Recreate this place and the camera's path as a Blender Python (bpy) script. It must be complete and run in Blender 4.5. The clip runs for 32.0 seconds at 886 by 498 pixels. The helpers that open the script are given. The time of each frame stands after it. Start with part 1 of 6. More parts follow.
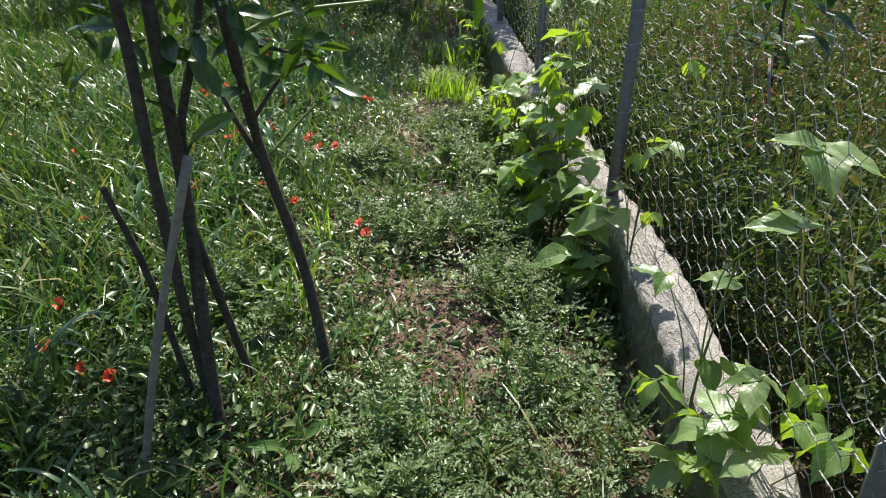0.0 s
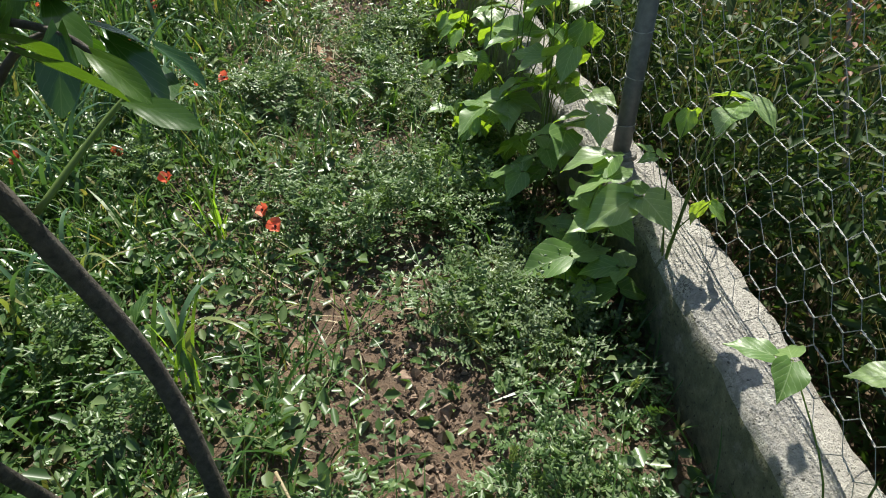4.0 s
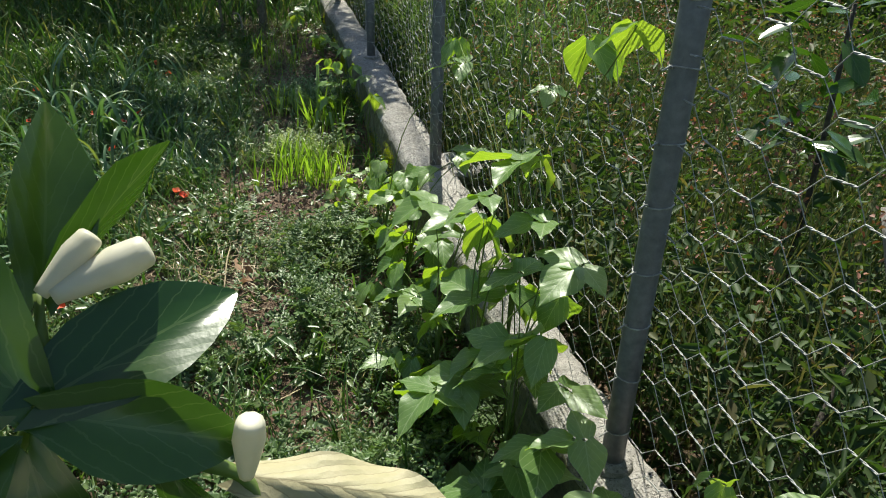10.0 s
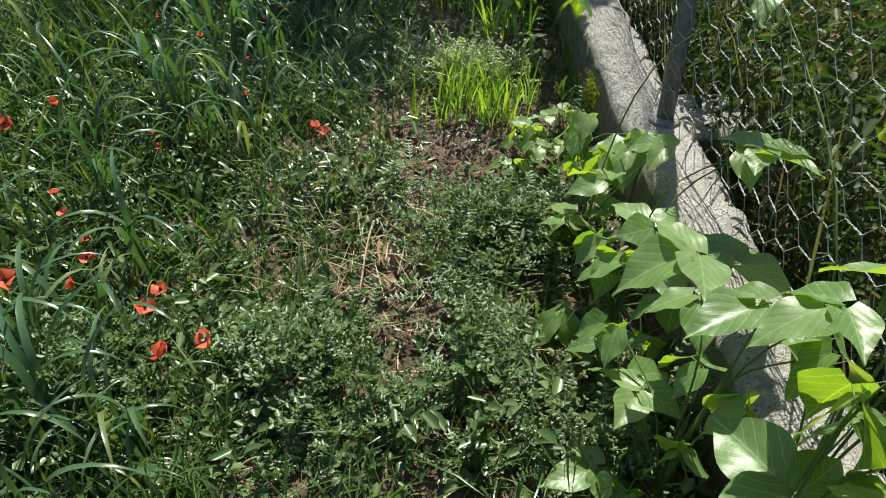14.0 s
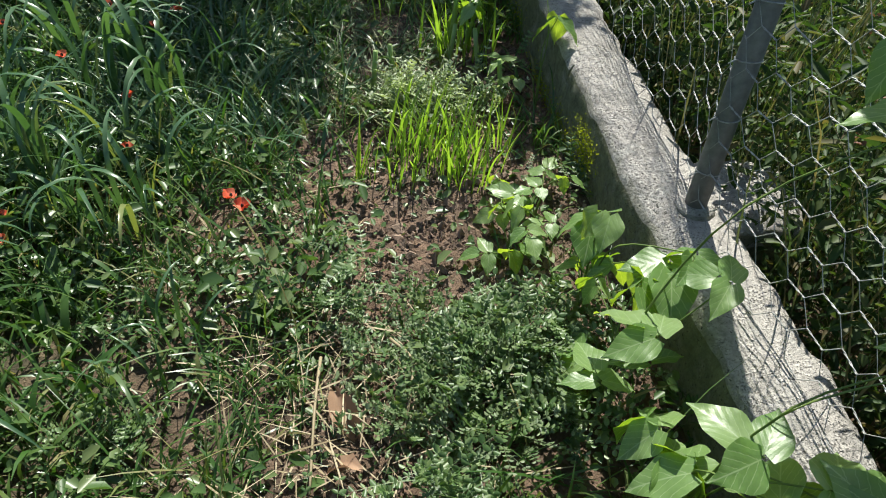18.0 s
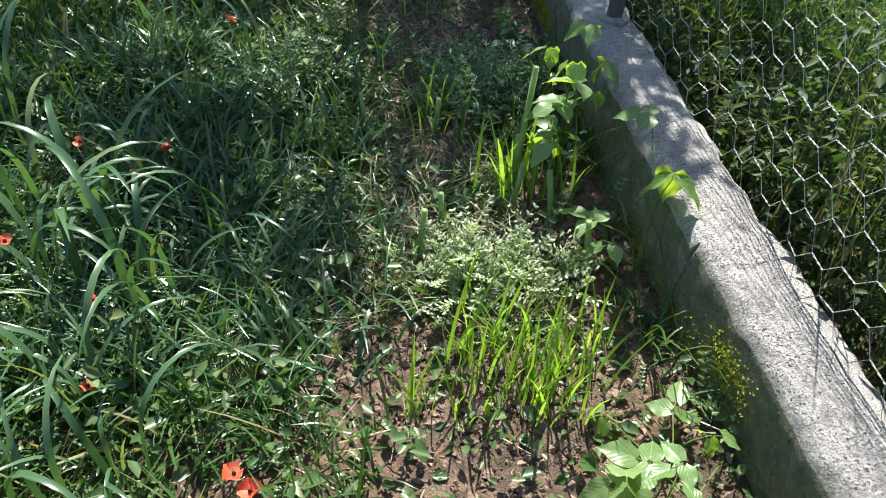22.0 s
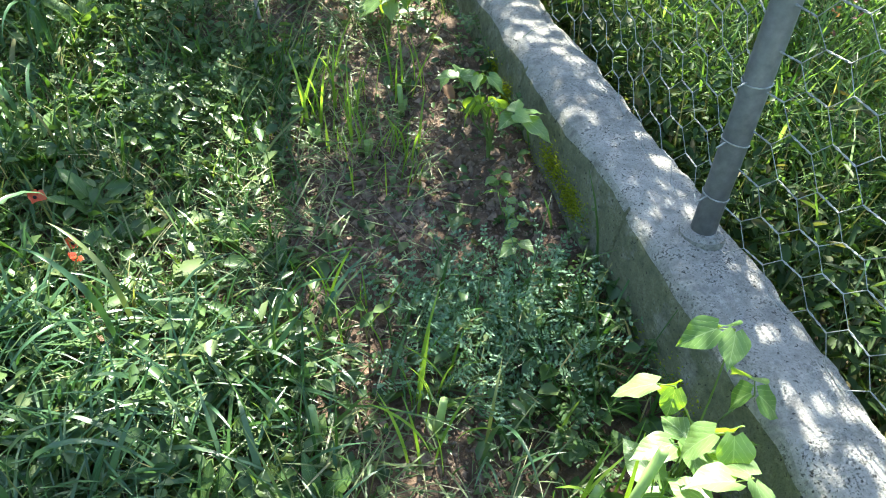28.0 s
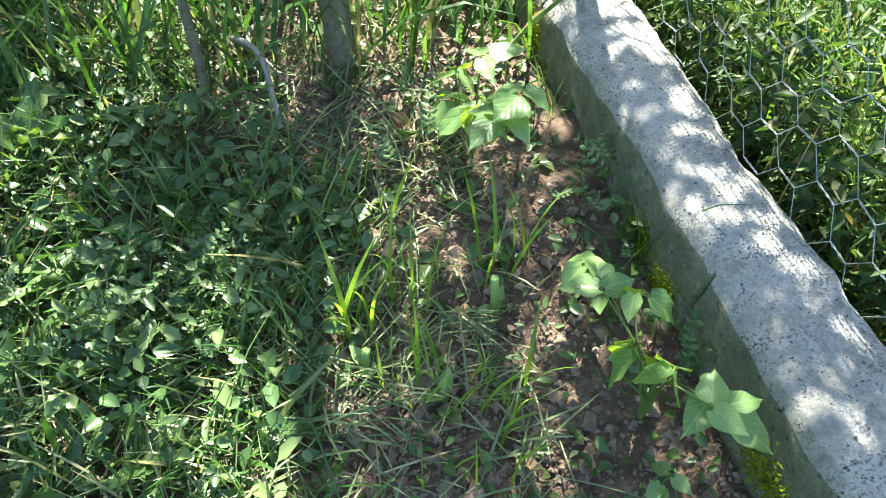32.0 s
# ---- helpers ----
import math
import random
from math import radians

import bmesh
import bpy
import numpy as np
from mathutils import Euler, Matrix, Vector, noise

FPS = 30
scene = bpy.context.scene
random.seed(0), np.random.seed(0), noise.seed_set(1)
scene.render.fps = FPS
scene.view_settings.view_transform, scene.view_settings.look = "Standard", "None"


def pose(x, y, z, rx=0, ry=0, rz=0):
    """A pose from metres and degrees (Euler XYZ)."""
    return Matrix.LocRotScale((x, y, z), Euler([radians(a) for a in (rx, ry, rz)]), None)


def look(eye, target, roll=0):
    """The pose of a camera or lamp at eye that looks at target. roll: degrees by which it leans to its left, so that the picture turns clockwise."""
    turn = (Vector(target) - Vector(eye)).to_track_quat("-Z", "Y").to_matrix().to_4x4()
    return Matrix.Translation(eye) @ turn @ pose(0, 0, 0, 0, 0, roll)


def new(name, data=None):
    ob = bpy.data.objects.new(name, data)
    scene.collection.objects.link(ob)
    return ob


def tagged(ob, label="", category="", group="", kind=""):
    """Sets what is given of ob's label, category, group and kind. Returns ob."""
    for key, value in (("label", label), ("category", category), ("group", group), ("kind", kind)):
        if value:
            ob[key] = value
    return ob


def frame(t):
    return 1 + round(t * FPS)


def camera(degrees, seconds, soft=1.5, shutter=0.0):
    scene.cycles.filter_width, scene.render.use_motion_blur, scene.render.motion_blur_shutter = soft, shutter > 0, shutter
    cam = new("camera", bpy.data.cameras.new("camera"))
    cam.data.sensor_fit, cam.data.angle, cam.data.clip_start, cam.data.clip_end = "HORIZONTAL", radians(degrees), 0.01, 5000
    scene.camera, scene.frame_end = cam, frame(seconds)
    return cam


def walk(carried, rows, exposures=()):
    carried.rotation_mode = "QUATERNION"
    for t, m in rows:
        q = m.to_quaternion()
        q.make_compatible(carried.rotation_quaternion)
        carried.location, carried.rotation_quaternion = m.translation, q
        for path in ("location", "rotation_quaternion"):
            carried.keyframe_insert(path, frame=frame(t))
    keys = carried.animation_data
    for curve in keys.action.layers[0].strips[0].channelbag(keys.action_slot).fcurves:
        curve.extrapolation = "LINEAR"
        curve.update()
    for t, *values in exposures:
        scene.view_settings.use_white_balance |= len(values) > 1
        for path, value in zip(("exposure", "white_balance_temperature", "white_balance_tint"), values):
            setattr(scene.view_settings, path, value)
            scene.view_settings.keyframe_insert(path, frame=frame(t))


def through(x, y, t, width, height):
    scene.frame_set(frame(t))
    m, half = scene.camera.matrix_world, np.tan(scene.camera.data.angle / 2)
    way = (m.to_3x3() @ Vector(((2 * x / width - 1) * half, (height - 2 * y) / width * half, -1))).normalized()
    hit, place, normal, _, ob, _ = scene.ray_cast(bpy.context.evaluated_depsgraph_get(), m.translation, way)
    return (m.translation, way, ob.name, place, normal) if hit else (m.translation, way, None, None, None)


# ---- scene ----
cam = camera(66.5, 32.0, soft=1.0)
PATH = [
    (0, (0.0, 0.0, 1.4), (0.123, 1.762, 0.461), 0.0),
    (0.5, (-0.026, 0.124, 1.383), (0.158, 1.851, 0.392), -0.6),
    (1, (-0.069, 0.24, 1.365), (0.171, 1.953, 0.36), -0.1),
    (1.5, (-0.106, 0.306, 1.347), (0.169, 1.976, 0.282), 1.9),
    (2, (-0.107, 0.431, 1.331), (0.128, 2.084, 0.23), 0.9),
    (2.5, (-0.053, 0.601, 1.309), (0.207, 2.211, 0.151), 1.3),
    (3, (-0.035, 0.69, 1.298), (0.177, 2.29, 0.117), 0.0),
    (3.5, (-0.012, 0.796, 1.287), (0.261, 2.348, 0.055), 0.4),
    (5.5, (0.181, 1.108, 1.271), (0.5, 2.663, 0.054), -0.1),
    (6, (0.21, 1.149, 1.295), (0.49, 2.805, 0.208), -0.5),
    (6.5, (0.238, 1.173, 1.296), (0.539, 2.834, 0.225), -1.3),
    (7, (0.235, 1.266, 1.288), (0.584, 2.931, 0.238), -0.2),
    (7.5, (0.227, 1.38, 1.312), (0.69, 3.02, 0.264), 2.0),
    (8, (0.21, 1.458, 1.346), (0.655, 3.147, 0.371), 1.4),
    (8.5, (0.202, 1.474, 1.39), (0.636, 3.199, 0.477), 0.4),
    (9, (0.202, 1.46, 1.454), (0.592, 3.25, 0.653), 0.5),
    (9.5, (0.191, 1.502, 1.445), (0.576, 3.294, 0.647), 0.4),
    (10, (0.204, 1.541, 1.407), (0.671, 3.235, 0.452), 1.5),
    (10.5, (0.224, 1.6, 1.37), (0.718, 3.233, 0.326), 1.5),
    (11, (0.271, 1.743, 1.345), (0.659, 3.354, 0.225), -0.0),
    (11.5, (0.316, 1.904, 1.329), (0.479, 3.527, 0.171), -1.6),
    (12, (0.35, 2.021, 1.274), (0.343, 3.643, 0.104), -3.9),
    (12.5, (0.344, 2.069, 1.263), (0.337, 3.657, 0.047), -3.0),
    (13, (0.297, 2.164, 1.263), (0.273, 3.714, -0.001), -3.4),
    (13.5, (0.254, 2.311, 1.314), (0.209, 3.816, -0.003), -1.5),
    (14, (0.22, 2.4, 1.319), (0.219, 3.948, 0.053), -1.6),
    (14.5, (0.214, 2.432, 1.353), (0.233, 3.966, 0.071), -1.9),
    (16.5, (0.22, 2.802, 1.312), (0.38, 4.296, -0.008), 1.9),
    (17, (0.185, 2.911, 1.314), (0.412, 4.372, -0.033), 2.3),
    (17.5, (0.149, 3.01, 1.313), (0.385, 4.47, -0.033), 2.9),
    (18, (0.108, 3.076, 1.301), (0.36, 4.511, -0.068), 3.9),
    (18.5, (0.072, 3.102, 1.292), (0.336, 4.526, -0.088), 5.0),
    (19, (0.064, 3.149, 1.288), (0.301, 4.59, -0.078), 4.5),
    (19.5, (0.08, 3.275, 1.284), (0.255, 4.716, -0.092), 2.5),
    (20, (0.105, 3.426, 1.307), (0.216, 4.917, -0.023), 1.5),
    (20.5, (0.084, 3.51, 1.291), (0.131, 4.986, -0.057), 2.1),
    (21, (0.061, 3.642, 1.306), (0.171, 5.144, -0.01), 0.9),
    (21.5, (0.029, 3.745, 1.3), (0.256, 5.248, -0.001), 1.4),
    (22, (0.04, 3.828, 1.296), (0.279, 5.301, -0.036), 3.0),
    (22.5, (0.091, 3.952, 1.311), (0.278, 5.408, -0.048), 1.8),
    (23, (0.131, 4.003, 1.307), (0.215, 5.446, -0.076), 0.3),
    (23.5, (0.123, 4.099, 1.297), (0.328, 5.524, -0.09), 0.8),
    (24, (0.095, 4.238, 1.299), (0.409, 5.686, -0.044), -0.8),
    (24.5, (0.058, 4.294, 1.302), (0.413, 5.74, -0.033), 3.0),
    (25, (0.066, 4.358, 1.282), (0.395, 5.768, -0.098), 1.6),
    (25.5, (0.09, 4.537, 1.272), (0.39, 5.969, -0.091), -0.7),
    (27.5, (0.057, 4.894, 1.308), (0.587, 6.294, -0.018), 2.8),
    (28, (0.049, 5.009, 1.301), (0.516, 6.411, -0.046), 4.0),
    (28.5, (0.097, 5.178, 1.293), (0.489, 6.578, -0.081), 3.6),
    (29, (0.126, 5.282, 1.291), (0.442, 6.683, -0.101), 2.7),
    (29.5, (0.147, 5.367, 1.285), (0.47, 6.758, -0.115), 2.7),
    (30, (0.13, 5.551, 1.288), (0.505, 6.877, -0.161), 1.5),
    (30.5, (0.086, 5.661, 1.284), (0.502, 7.033, -0.11), 3.9),
    (31, (0.08, 5.715, 1.275), (0.501, 7.085, -0.12), 5.2),
    (31.5, (0.105, 5.815, 1.259), (0.482, 7.136, -0.194), 4.8),
    (32, (0.175, 5.984, 1.271), (0.492, 7.288, -0.212), 1.7),
]

EXPOSURES = [(0.0, 0.95, 6540, 10), (7.0, 0.73, 6600, -2), (9.0, 0.69, 6620, 1), (15.0, 0.73, 6560, 1), (19.0, 0.94, 6330, 6), (22.0, 1.38, 6220, 8), (25.0, 1.9, 6300, 1), (28.0, 2.65, 6420, 0), (32.0, 2.88, 6520, -1)]
walk(cam, [(t, look(eye, target, roll)) for t, eye, target, roll in PATH], EXPOSURES)

# ---- light ----
SUN_EL, SUN_AZ = 54.0, 14.0  # elevation; degrees to the right of the fence's run
world = bpy.data.worlds.new("sky")
scene.world = world
world.use_nodes = True
sky = world.node_tree.nodes.new("ShaderNodeTexSky")
sky.sky_type, sky.sun_disc = "NISHITA", False
sky.sun_elevation, sky.sun_rotation = radians(SUN_EL), radians(SUN_AZ)
background = world.node_tree.nodes["Background"]
background.inputs[1].default_value = 0.08
world.node_tree.links.new(sky.outputs[0], background.inputs[0])
sun = new("sun", bpy.data.lights.new("sun", "SUN"))
sun.data.energy, sun.data.angle, sun.data.color = 5.0, radians(0.53), (1.0, 0.95, 0.86)
sun_way = Vector((math.sin(radians(SUN_AZ)) * math.cos(radians(SUN_EL)), math.cos(radians(SUN_AZ)) * math.cos(radians(SUN_EL)), math.sin(radians(SUN_EL))))
sun.matrix_world = look(sun_way * 30, (0, 0, 0))

# ---- materials ----
RNG = np.random.default_rng(7)


def node_mat(name):
    m = bpy.data.materials.new(name)
    m.use_nodes = True
    nt = m.node_tree
    return m, nt, nt.nodes["Principled BSDF"], nt.nodes["Material Output"]


def ramp(nt, fac, stops):
    r = nt.nodes.new("ShaderNodeValToRGB")
    while len(r.color_ramp.elements) < len(stops):
        r.color_ramp.elements.new(0.5)
    for e, (p, c) in zip(r.color_ramp.elements, stops):
        e.position, e.color = p, (*c, 1)
    nt.links.new(fac, r.inputs[0])
    return r.outputs[0]


def noise_tex(nt, scale, detail=4, rough=0.6, coords="Object"):
    tc = nt.nodes.new("ShaderNodeTexCoord")
    n = nt.nodes.new("ShaderNodeTexNoise")
    n.inputs["Scale"].default_value, n.inputs["Detail"].default_value, n.inputs["Roughness"].default_value = scale, detail, rough
    nt.links.new(tc.outputs[coords], n.inputs["Vector"])
    return n.outputs["Fac"]


def mixc(nt, fac, a, b, kind="MIX"):
    m = nt.nodes.new("ShaderNodeMix")
    m.data_type, m.blend_type = "RGBA", kind
    for sock, v in ((m.inputs[0], fac), (m.inputs[6], a), (m.inputs[7], b)):
        if isinstance(v, (int, float)):
            sock.default_value = v
        elif isinstance(v, tuple):
            sock.default_value = (*v, 1)
        else:
            nt.links.new(v, sock)
    return m.outputs[2]


def math_node(nt, op, a, b=0.5, c=0.0):
    m = nt.nodes.new("ShaderNodeMath")
    m.operation = op
    for sock, v in zip(m.inputs, (a, b, c)):
        if isinstance(v, (int, float)):
            sock.default_value = v
        else:
            nt.links.new(v, sock)
    return m.outputs[0]


def bump(nt, height, strength, dist, bsdf):
    b = nt.nodes.new("ShaderNodeBump")
    b.inputs["Strength"].default_value, b.inputs["Distance"].default_value = strength, dist
    nt.links.new(height, b.inputs["Height"])
    nt.links.new(b.outputs[0], bsdf.inputs["Normal"])


def leaf_mat(name, stops, rough=0.42, through=0.4, glow=(1.5, 1.6, 0.6), per="island", veins=False, spec=0.5, vein_col=(0.22, 0.32, 0.12), relief=0.0005):
    """Thin leaf: gloss and body colour, and light that passes through."""
    m, nt, p, out = node_mat(name)
    if per == "island":
        g = nt.nodes.new("ShaderNodeNewGeometry")
        rnd = g.outputs["Random Per Island"]
    else:
        g = nt.nodes.new("ShaderNodeObjectInfo")
        rnd = g.outputs["Random"]
    col = ramp(nt, rnd, stops)
    blot = noise_tex(nt, 9.0 if veins else 40.0, 3)
    col = mixc(nt, 0.35, col, ramp(nt, blot, [(0.3, (0.75, 0.8, 0.6)), (0.7, (1.2, 1.15, 1.1))]), "MULTIPLY")
    if veins:
        uv = nt.nodes.new("ShaderNodeUVMap")
        sep = nt.nodes.new("ShaderNodeSeparateXYZ")
        nt.links.new(uv.outputs[0], sep.inputs[0])
        side = math_node(nt, "ABSOLUTE", math_node(nt, "SUBTRACT", sep.outputs[0], 0.5))
        run = math_node(nt, "SUBTRACT", math_node(nt, "MULTIPLY", sep.outputs[1], 5.0), math_node(nt, "MULTIPLY", side, 6.0))
        saw = math_node(nt, "ABSOLUTE", math_node(nt, "SUBTRACT", math_node(nt, "FRACT", math_node(nt, "ADD", run, math_node(nt, "MULTIPLY", noise_tex(nt, 14.0, 2), 0.5))), 0.5))
        line = math_node(nt, "MAXIMUM", math_node(nt, "LESS_THAN", saw, 0.04), math_node(nt, "LESS_THAN", side, 0.014))
        col = mixc(nt, math_node(nt, "MULTIPLY", line, 0.6), col, vein_col)
        hill = math_node(nt, "ADD", math_node(nt, "MULTIPLY", saw, 1.6), math_node(nt, "MULTIPLY", noise_tex(nt, 30.0, 3), 0.5))
        bump(nt, hill, 0.4, relief, p)
    nt.links.new(col, p.inputs["Base Color"])
    p.inputs["Roughness"].default_value = rough
    p.inputs["Specular IOR Level"].default_value = spec
    t = nt.nodes.new("ShaderNodeBsdfTranslucent")
    nt.links.new(mixc(nt, 1.0, col, glow, "MULTIPLY"), t.inputs[0])
    mx = nt.nodes.new("ShaderNodeMixShader")
    mx.inputs[0].default_value = through
    nt.links.new(p.outputs[0], mx.inputs[1])
    nt.links.new(t.outputs[0], mx.inputs[2])
    nt.links.new(mx.outputs[0], out.inputs[0])
    return m


def solid_mat(name, dark, light, scale=20.0, rough=0.8, metal=0.0, bump_by=0.4, dist=0.01, spec=0.4):
    m, nt, p, out = node_mat(name)
    n = noise_tex(nt, scale, 6, 0.65)
    big = noise_tex(nt, scale * 0.13, 3)
    col = ramp(nt, n, [(0.3, dark), (0.7, light)])
    col = mixc(nt, 0.5, col, ramp(nt, big, [(0.3, (0.7, 0.7, 0.7)), (0.7, (1.15, 1.15, 1.15))]), "MULTIPLY")
    nt.links.new(col, p.inputs["Base Color"])
    p.inputs["Roughness"].default_value, p.inputs["Metallic"].default_value, p.inputs["Specular IOR Level"].default_value = rough, metal, spec
    bump(nt, n, bump_by, dist, p)
    return m


def concrete_mat():
    """Grey cast concrete: pale laitance, pits, dark lichen specks, green growth low on the sides."""
    m, nt, p, out = node_mat("weathered_concrete")
    fine, mid, big = noise_tex(nt, 130.0, 5, 0.7), noise_tex(nt, 28.0, 6, 0.7), noise_tex(nt, 4.5, 4, 0.6)
    col = ramp(nt, mid, [(0.25, (0.22, 0.204, 0.19)), (0.48, (0.46, 0.43, 0.40)), (0.75, (0.68, 0.64, 0.60))])
    col = mixc(nt, 0.55, col, ramp(nt, big, [(0.35, (0.75, 0.73, 0.71)), (0.65, (1.12, 1.11, 1.10))]), "MULTIPLY")
    pits = noise_tex(nt, 210.0, 3, 0.6)
    zone = ramp_value(nt, noise_tex(nt, 7.0, 4, 0.6), 0.38, 0.62)
    specks = math_node(nt, "MULTIPLY", ramp_value(nt, math_node(nt, "ADD", math_node(nt, "MULTIPLY", pits, 0.65), math_node(nt, "MULTIPLY", mid, 0.35)), 0.535, 0.60), math_node(nt, "ADD", 0.22, math_node(nt, "MULTIPLY", zone, 0.75)))
    col = mixc(nt, math_node(nt, "MULTIPLY", specks, 0.85), col, (0.075, 0.07, 0.06))
    stain = ramp_value(nt, noise_tex(nt, 16.0, 6, 0.75), 0.55, 0.72)
    col = mixc(nt, math_node(nt, "MULTIPLY", stain, 0.72), col, (0.13, 0.122, 0.108))
    lichen = math_node(nt, "MULTIPLY", ramp_value(nt, noise_tex(nt, 5.5, 7, 0.78), 0.50, 0.60), ramp_value(nt, noise_tex(nt, 70.0, 4, 0.7), 0.38, 0.58))
    col = mixc(nt, math_node(nt, "MULTIPLY", lichen, 0.6), col, (0.15, 0.145, 0.13))
    pale = ramp_value(nt, noise_tex(nt, 11.0, 5, 0.7), 0.56, 0.68)
    col = mixc(nt, math_node(nt, "MULTIPLY", pale, 0.35), col, (0.72, 0.69, 0.65))
    geo = nt.nodes.new("ShaderNodeNewGeometry")
    sep = nt.nodes.new("ShaderNodeSeparateXYZ")
    nt.links.new(geo.outputs["True Normal"], sep.inputs[0])
    side = math_node(nt, "SUBTRACT", 1.0, math_node(nt, "ABSOLUTE", sep.outputs[2]))
    moss = noise_tex(nt, 9.0, 5, 0.7)
    mask = math_node(nt, "MULTIPLY", ramp_value(nt, side, 0.45, 0.8), ramp_value(nt, moss, 0.24, 0.46))
    col = mixc(nt, math_node(nt, "MULTIPLY", mask, 0.88), col, ramp(nt, mid, [(0.3, (0.07, 0.075, 0.035)), (0.55, (0.17, 0.175, 0.085)), (0.75, (0.30, 0.295, 0.17))]))
    holes = ramp_value(nt, noise_tex(nt, 120.0, 2, 0.5), 0.655, 0.70)
    col = mixc(nt, math_node(nt, "MULTIPLY", holes, 0.85), col, (0.04, 0.037, 0.03))
    nt.links.new(col, p.inputs["Base Color"])
    p.inputs["Roughness"].default_value = 0.92
    bump(nt, math_node(nt, "ADD", math_node(nt, "SUBTRACT", math_node(nt, "MULTIPLY", mid, 0.8), math_node(nt, "MULTIPLY", specks, 0.35)), math_node(nt, "MULTIPLY", fine, 0.45)), 0.95, 0.019, p)
    return m


def ramp_value(nt, fac, lo, hi):
    r = nt.nodes.new("ShaderNodeMapRange")
    r.inputs[1].default_value, r.inputs[2].default_value = lo, hi
    nt.links.new(fac, r.inputs[0])
    return r.outputs[0]


def soil_mat():
    m, nt, p, out = node_mat("red_brown_soil")
    fine, mid, big = noise_tex(nt, 160.0, 6, 0.7), noise_tex(nt, 22.0, 5, 0.6), noise_tex(nt, 1.1, 3)
    col = ramp(nt, mid, [(0.3, (0.06, 0.042, 0.031)), (0.55, (0.155, 0.102, 0.074)), (0.8, (0.34, 0.23, 0.17))])
    col = mixc(nt, 0.5, col, ramp(nt, fine, [(0.3, (0.5, 0.5, 0.5)), (0.7, (1.35, 1.3, 1.25))]), "MULTIPLY")
    col = mixc(nt, 0.6, col, ramp(nt, big, [(0.35, (0.75, 0.8, 0.7)), (0.7, (1.15, 1.0, 0.9))]), "MULTIPLY")
    turf = ramp(nt, mid, [(0.3, (0.025, 0.036, 0.013)), (0.6, (0.05, 0.068, 0.022)), (0.8, (0.10, 0.10, 0.045))])
    sep = nt.nodes.new("ShaderNodeSeparateXYZ")
    nt.links.new(nt.nodes.new("ShaderNodeNewGeometry").outputs["Position"], sep.inputs[0])
    off = math_node(nt, "ABSOLUTE", math_node(nt, "SUBTRACT", sep.outputs[0], 0.4))
    out_y = math_node(nt, "ABSOLUTE", math_node(nt, "SUBTRACT", sep.outputs[1], 4.0))
    far = math_node(nt, "MAXIMUM", ramp_value(nt, off, 0.6, 1.6), ramp_value(nt, out_y, 4.2, 5.5))
    lawn = math_node(nt, "MULTIPLY", far, ramp_value(nt, noise_tex(nt, 2.3, 5, 0.7), 0.30, 0.46))
    col = mixc(nt, lawn, col, turf)
    nt.links.new(col, p.inputs["Base Color"])
    p.inputs["Roughness"].default_value = 0.95
    bump(nt, math_node(nt, "ADD", mid, math_node(nt, "MULTIPLY", fine, 0.4)), 1.0, 0.02, p)
    return m


SOIL, CONCRETE = soil_mat(), concrete_mat()
VETCH = leaf_mat("vetch_leaf", [(0.0, (0.05, 0.10, 0.03)), (0.5, (0.10, 0.165, 0.06)), (1.0, (0.17, 0.23, 0.10))], 0.40, 0.30, spec=0.5)
PALE_VETCH = leaf_mat("pale_vetch_leaf", [(0.0, (0.10, 0.15, 0.07)), (1.0, (0.21, 0.26, 0.15))], 0.42, 0.3)
FERN = leaf_mat("blue_green_vetch_leaf", [(0.0, (0.12, 0.21, 0.13)), (1.0, (0.22, 0.33, 0.22))], 0.45, 0.35)
WHITE_VETCH = leaf_mat("whitish_vetch_leaf", [(0.0, (0.26, 0.33, 0.18)), (1.0, (0.48, 0.53, 0.36))], 0.42, 0.3)
CLOVER = leaf_mat("clover_leaf", [(0.0, (0.045, 0.09, 0.03)), (0.6, (0.08, 0.14, 0.045)), (1.0, (0.16, 0.205, 0.085))], 0.36, 0.30)
GRASS = leaf_mat("grass_blade", [(0.0, (0.035, 0.085, 0.02)), (0.55, (0.06, 0.13, 0.03)), (0.85, (0.11, 0.17, 0.05)), (1.0, (0.28, 0.24, 0.12))], 0.33, 0.35)
SHOOT = leaf_mat("young_shoot", [(0.0, (0.13, 0.23, 0.035)), (1.0, (0.26, 0.38, 0.07))], 0.36, 0.5, per="object")
CEREAL = leaf_mat("cereal_blade", [(0.0, (0.055, 0.12, 0.055)), (0.8, (0.09, 0.16, 0.08)), (1.0, (0.22, 0.24, 0.09))], 0.28, 0.3, per="object", spec=0.6)
LUSH = leaf_mat("lush_blade", [(0.0, (0.04, 0.10, 0.045)), (0.7, (0.075, 0.15, 0.07)), (1.0, (0.13, 0.19, 0.10))], 0.32, 0.35, spec=0.7)
BANK = leaf_mat("bank_blade", [(0.0, (0.10, 0.175, 0.05)), (0.7, (0.15, 0.245, 0.075)), (1.0, (0.23, 0.31, 0.12))], 0.4, 0.4)
WILTED = leaf_mat("wilted_blade", [(0.0, (0.13, 0.17, 0.08)), (0.7, (0.20, 0.24, 0.12)), (1.0, (0.34, 0.32, 0.19))], 0.5, 0.3)
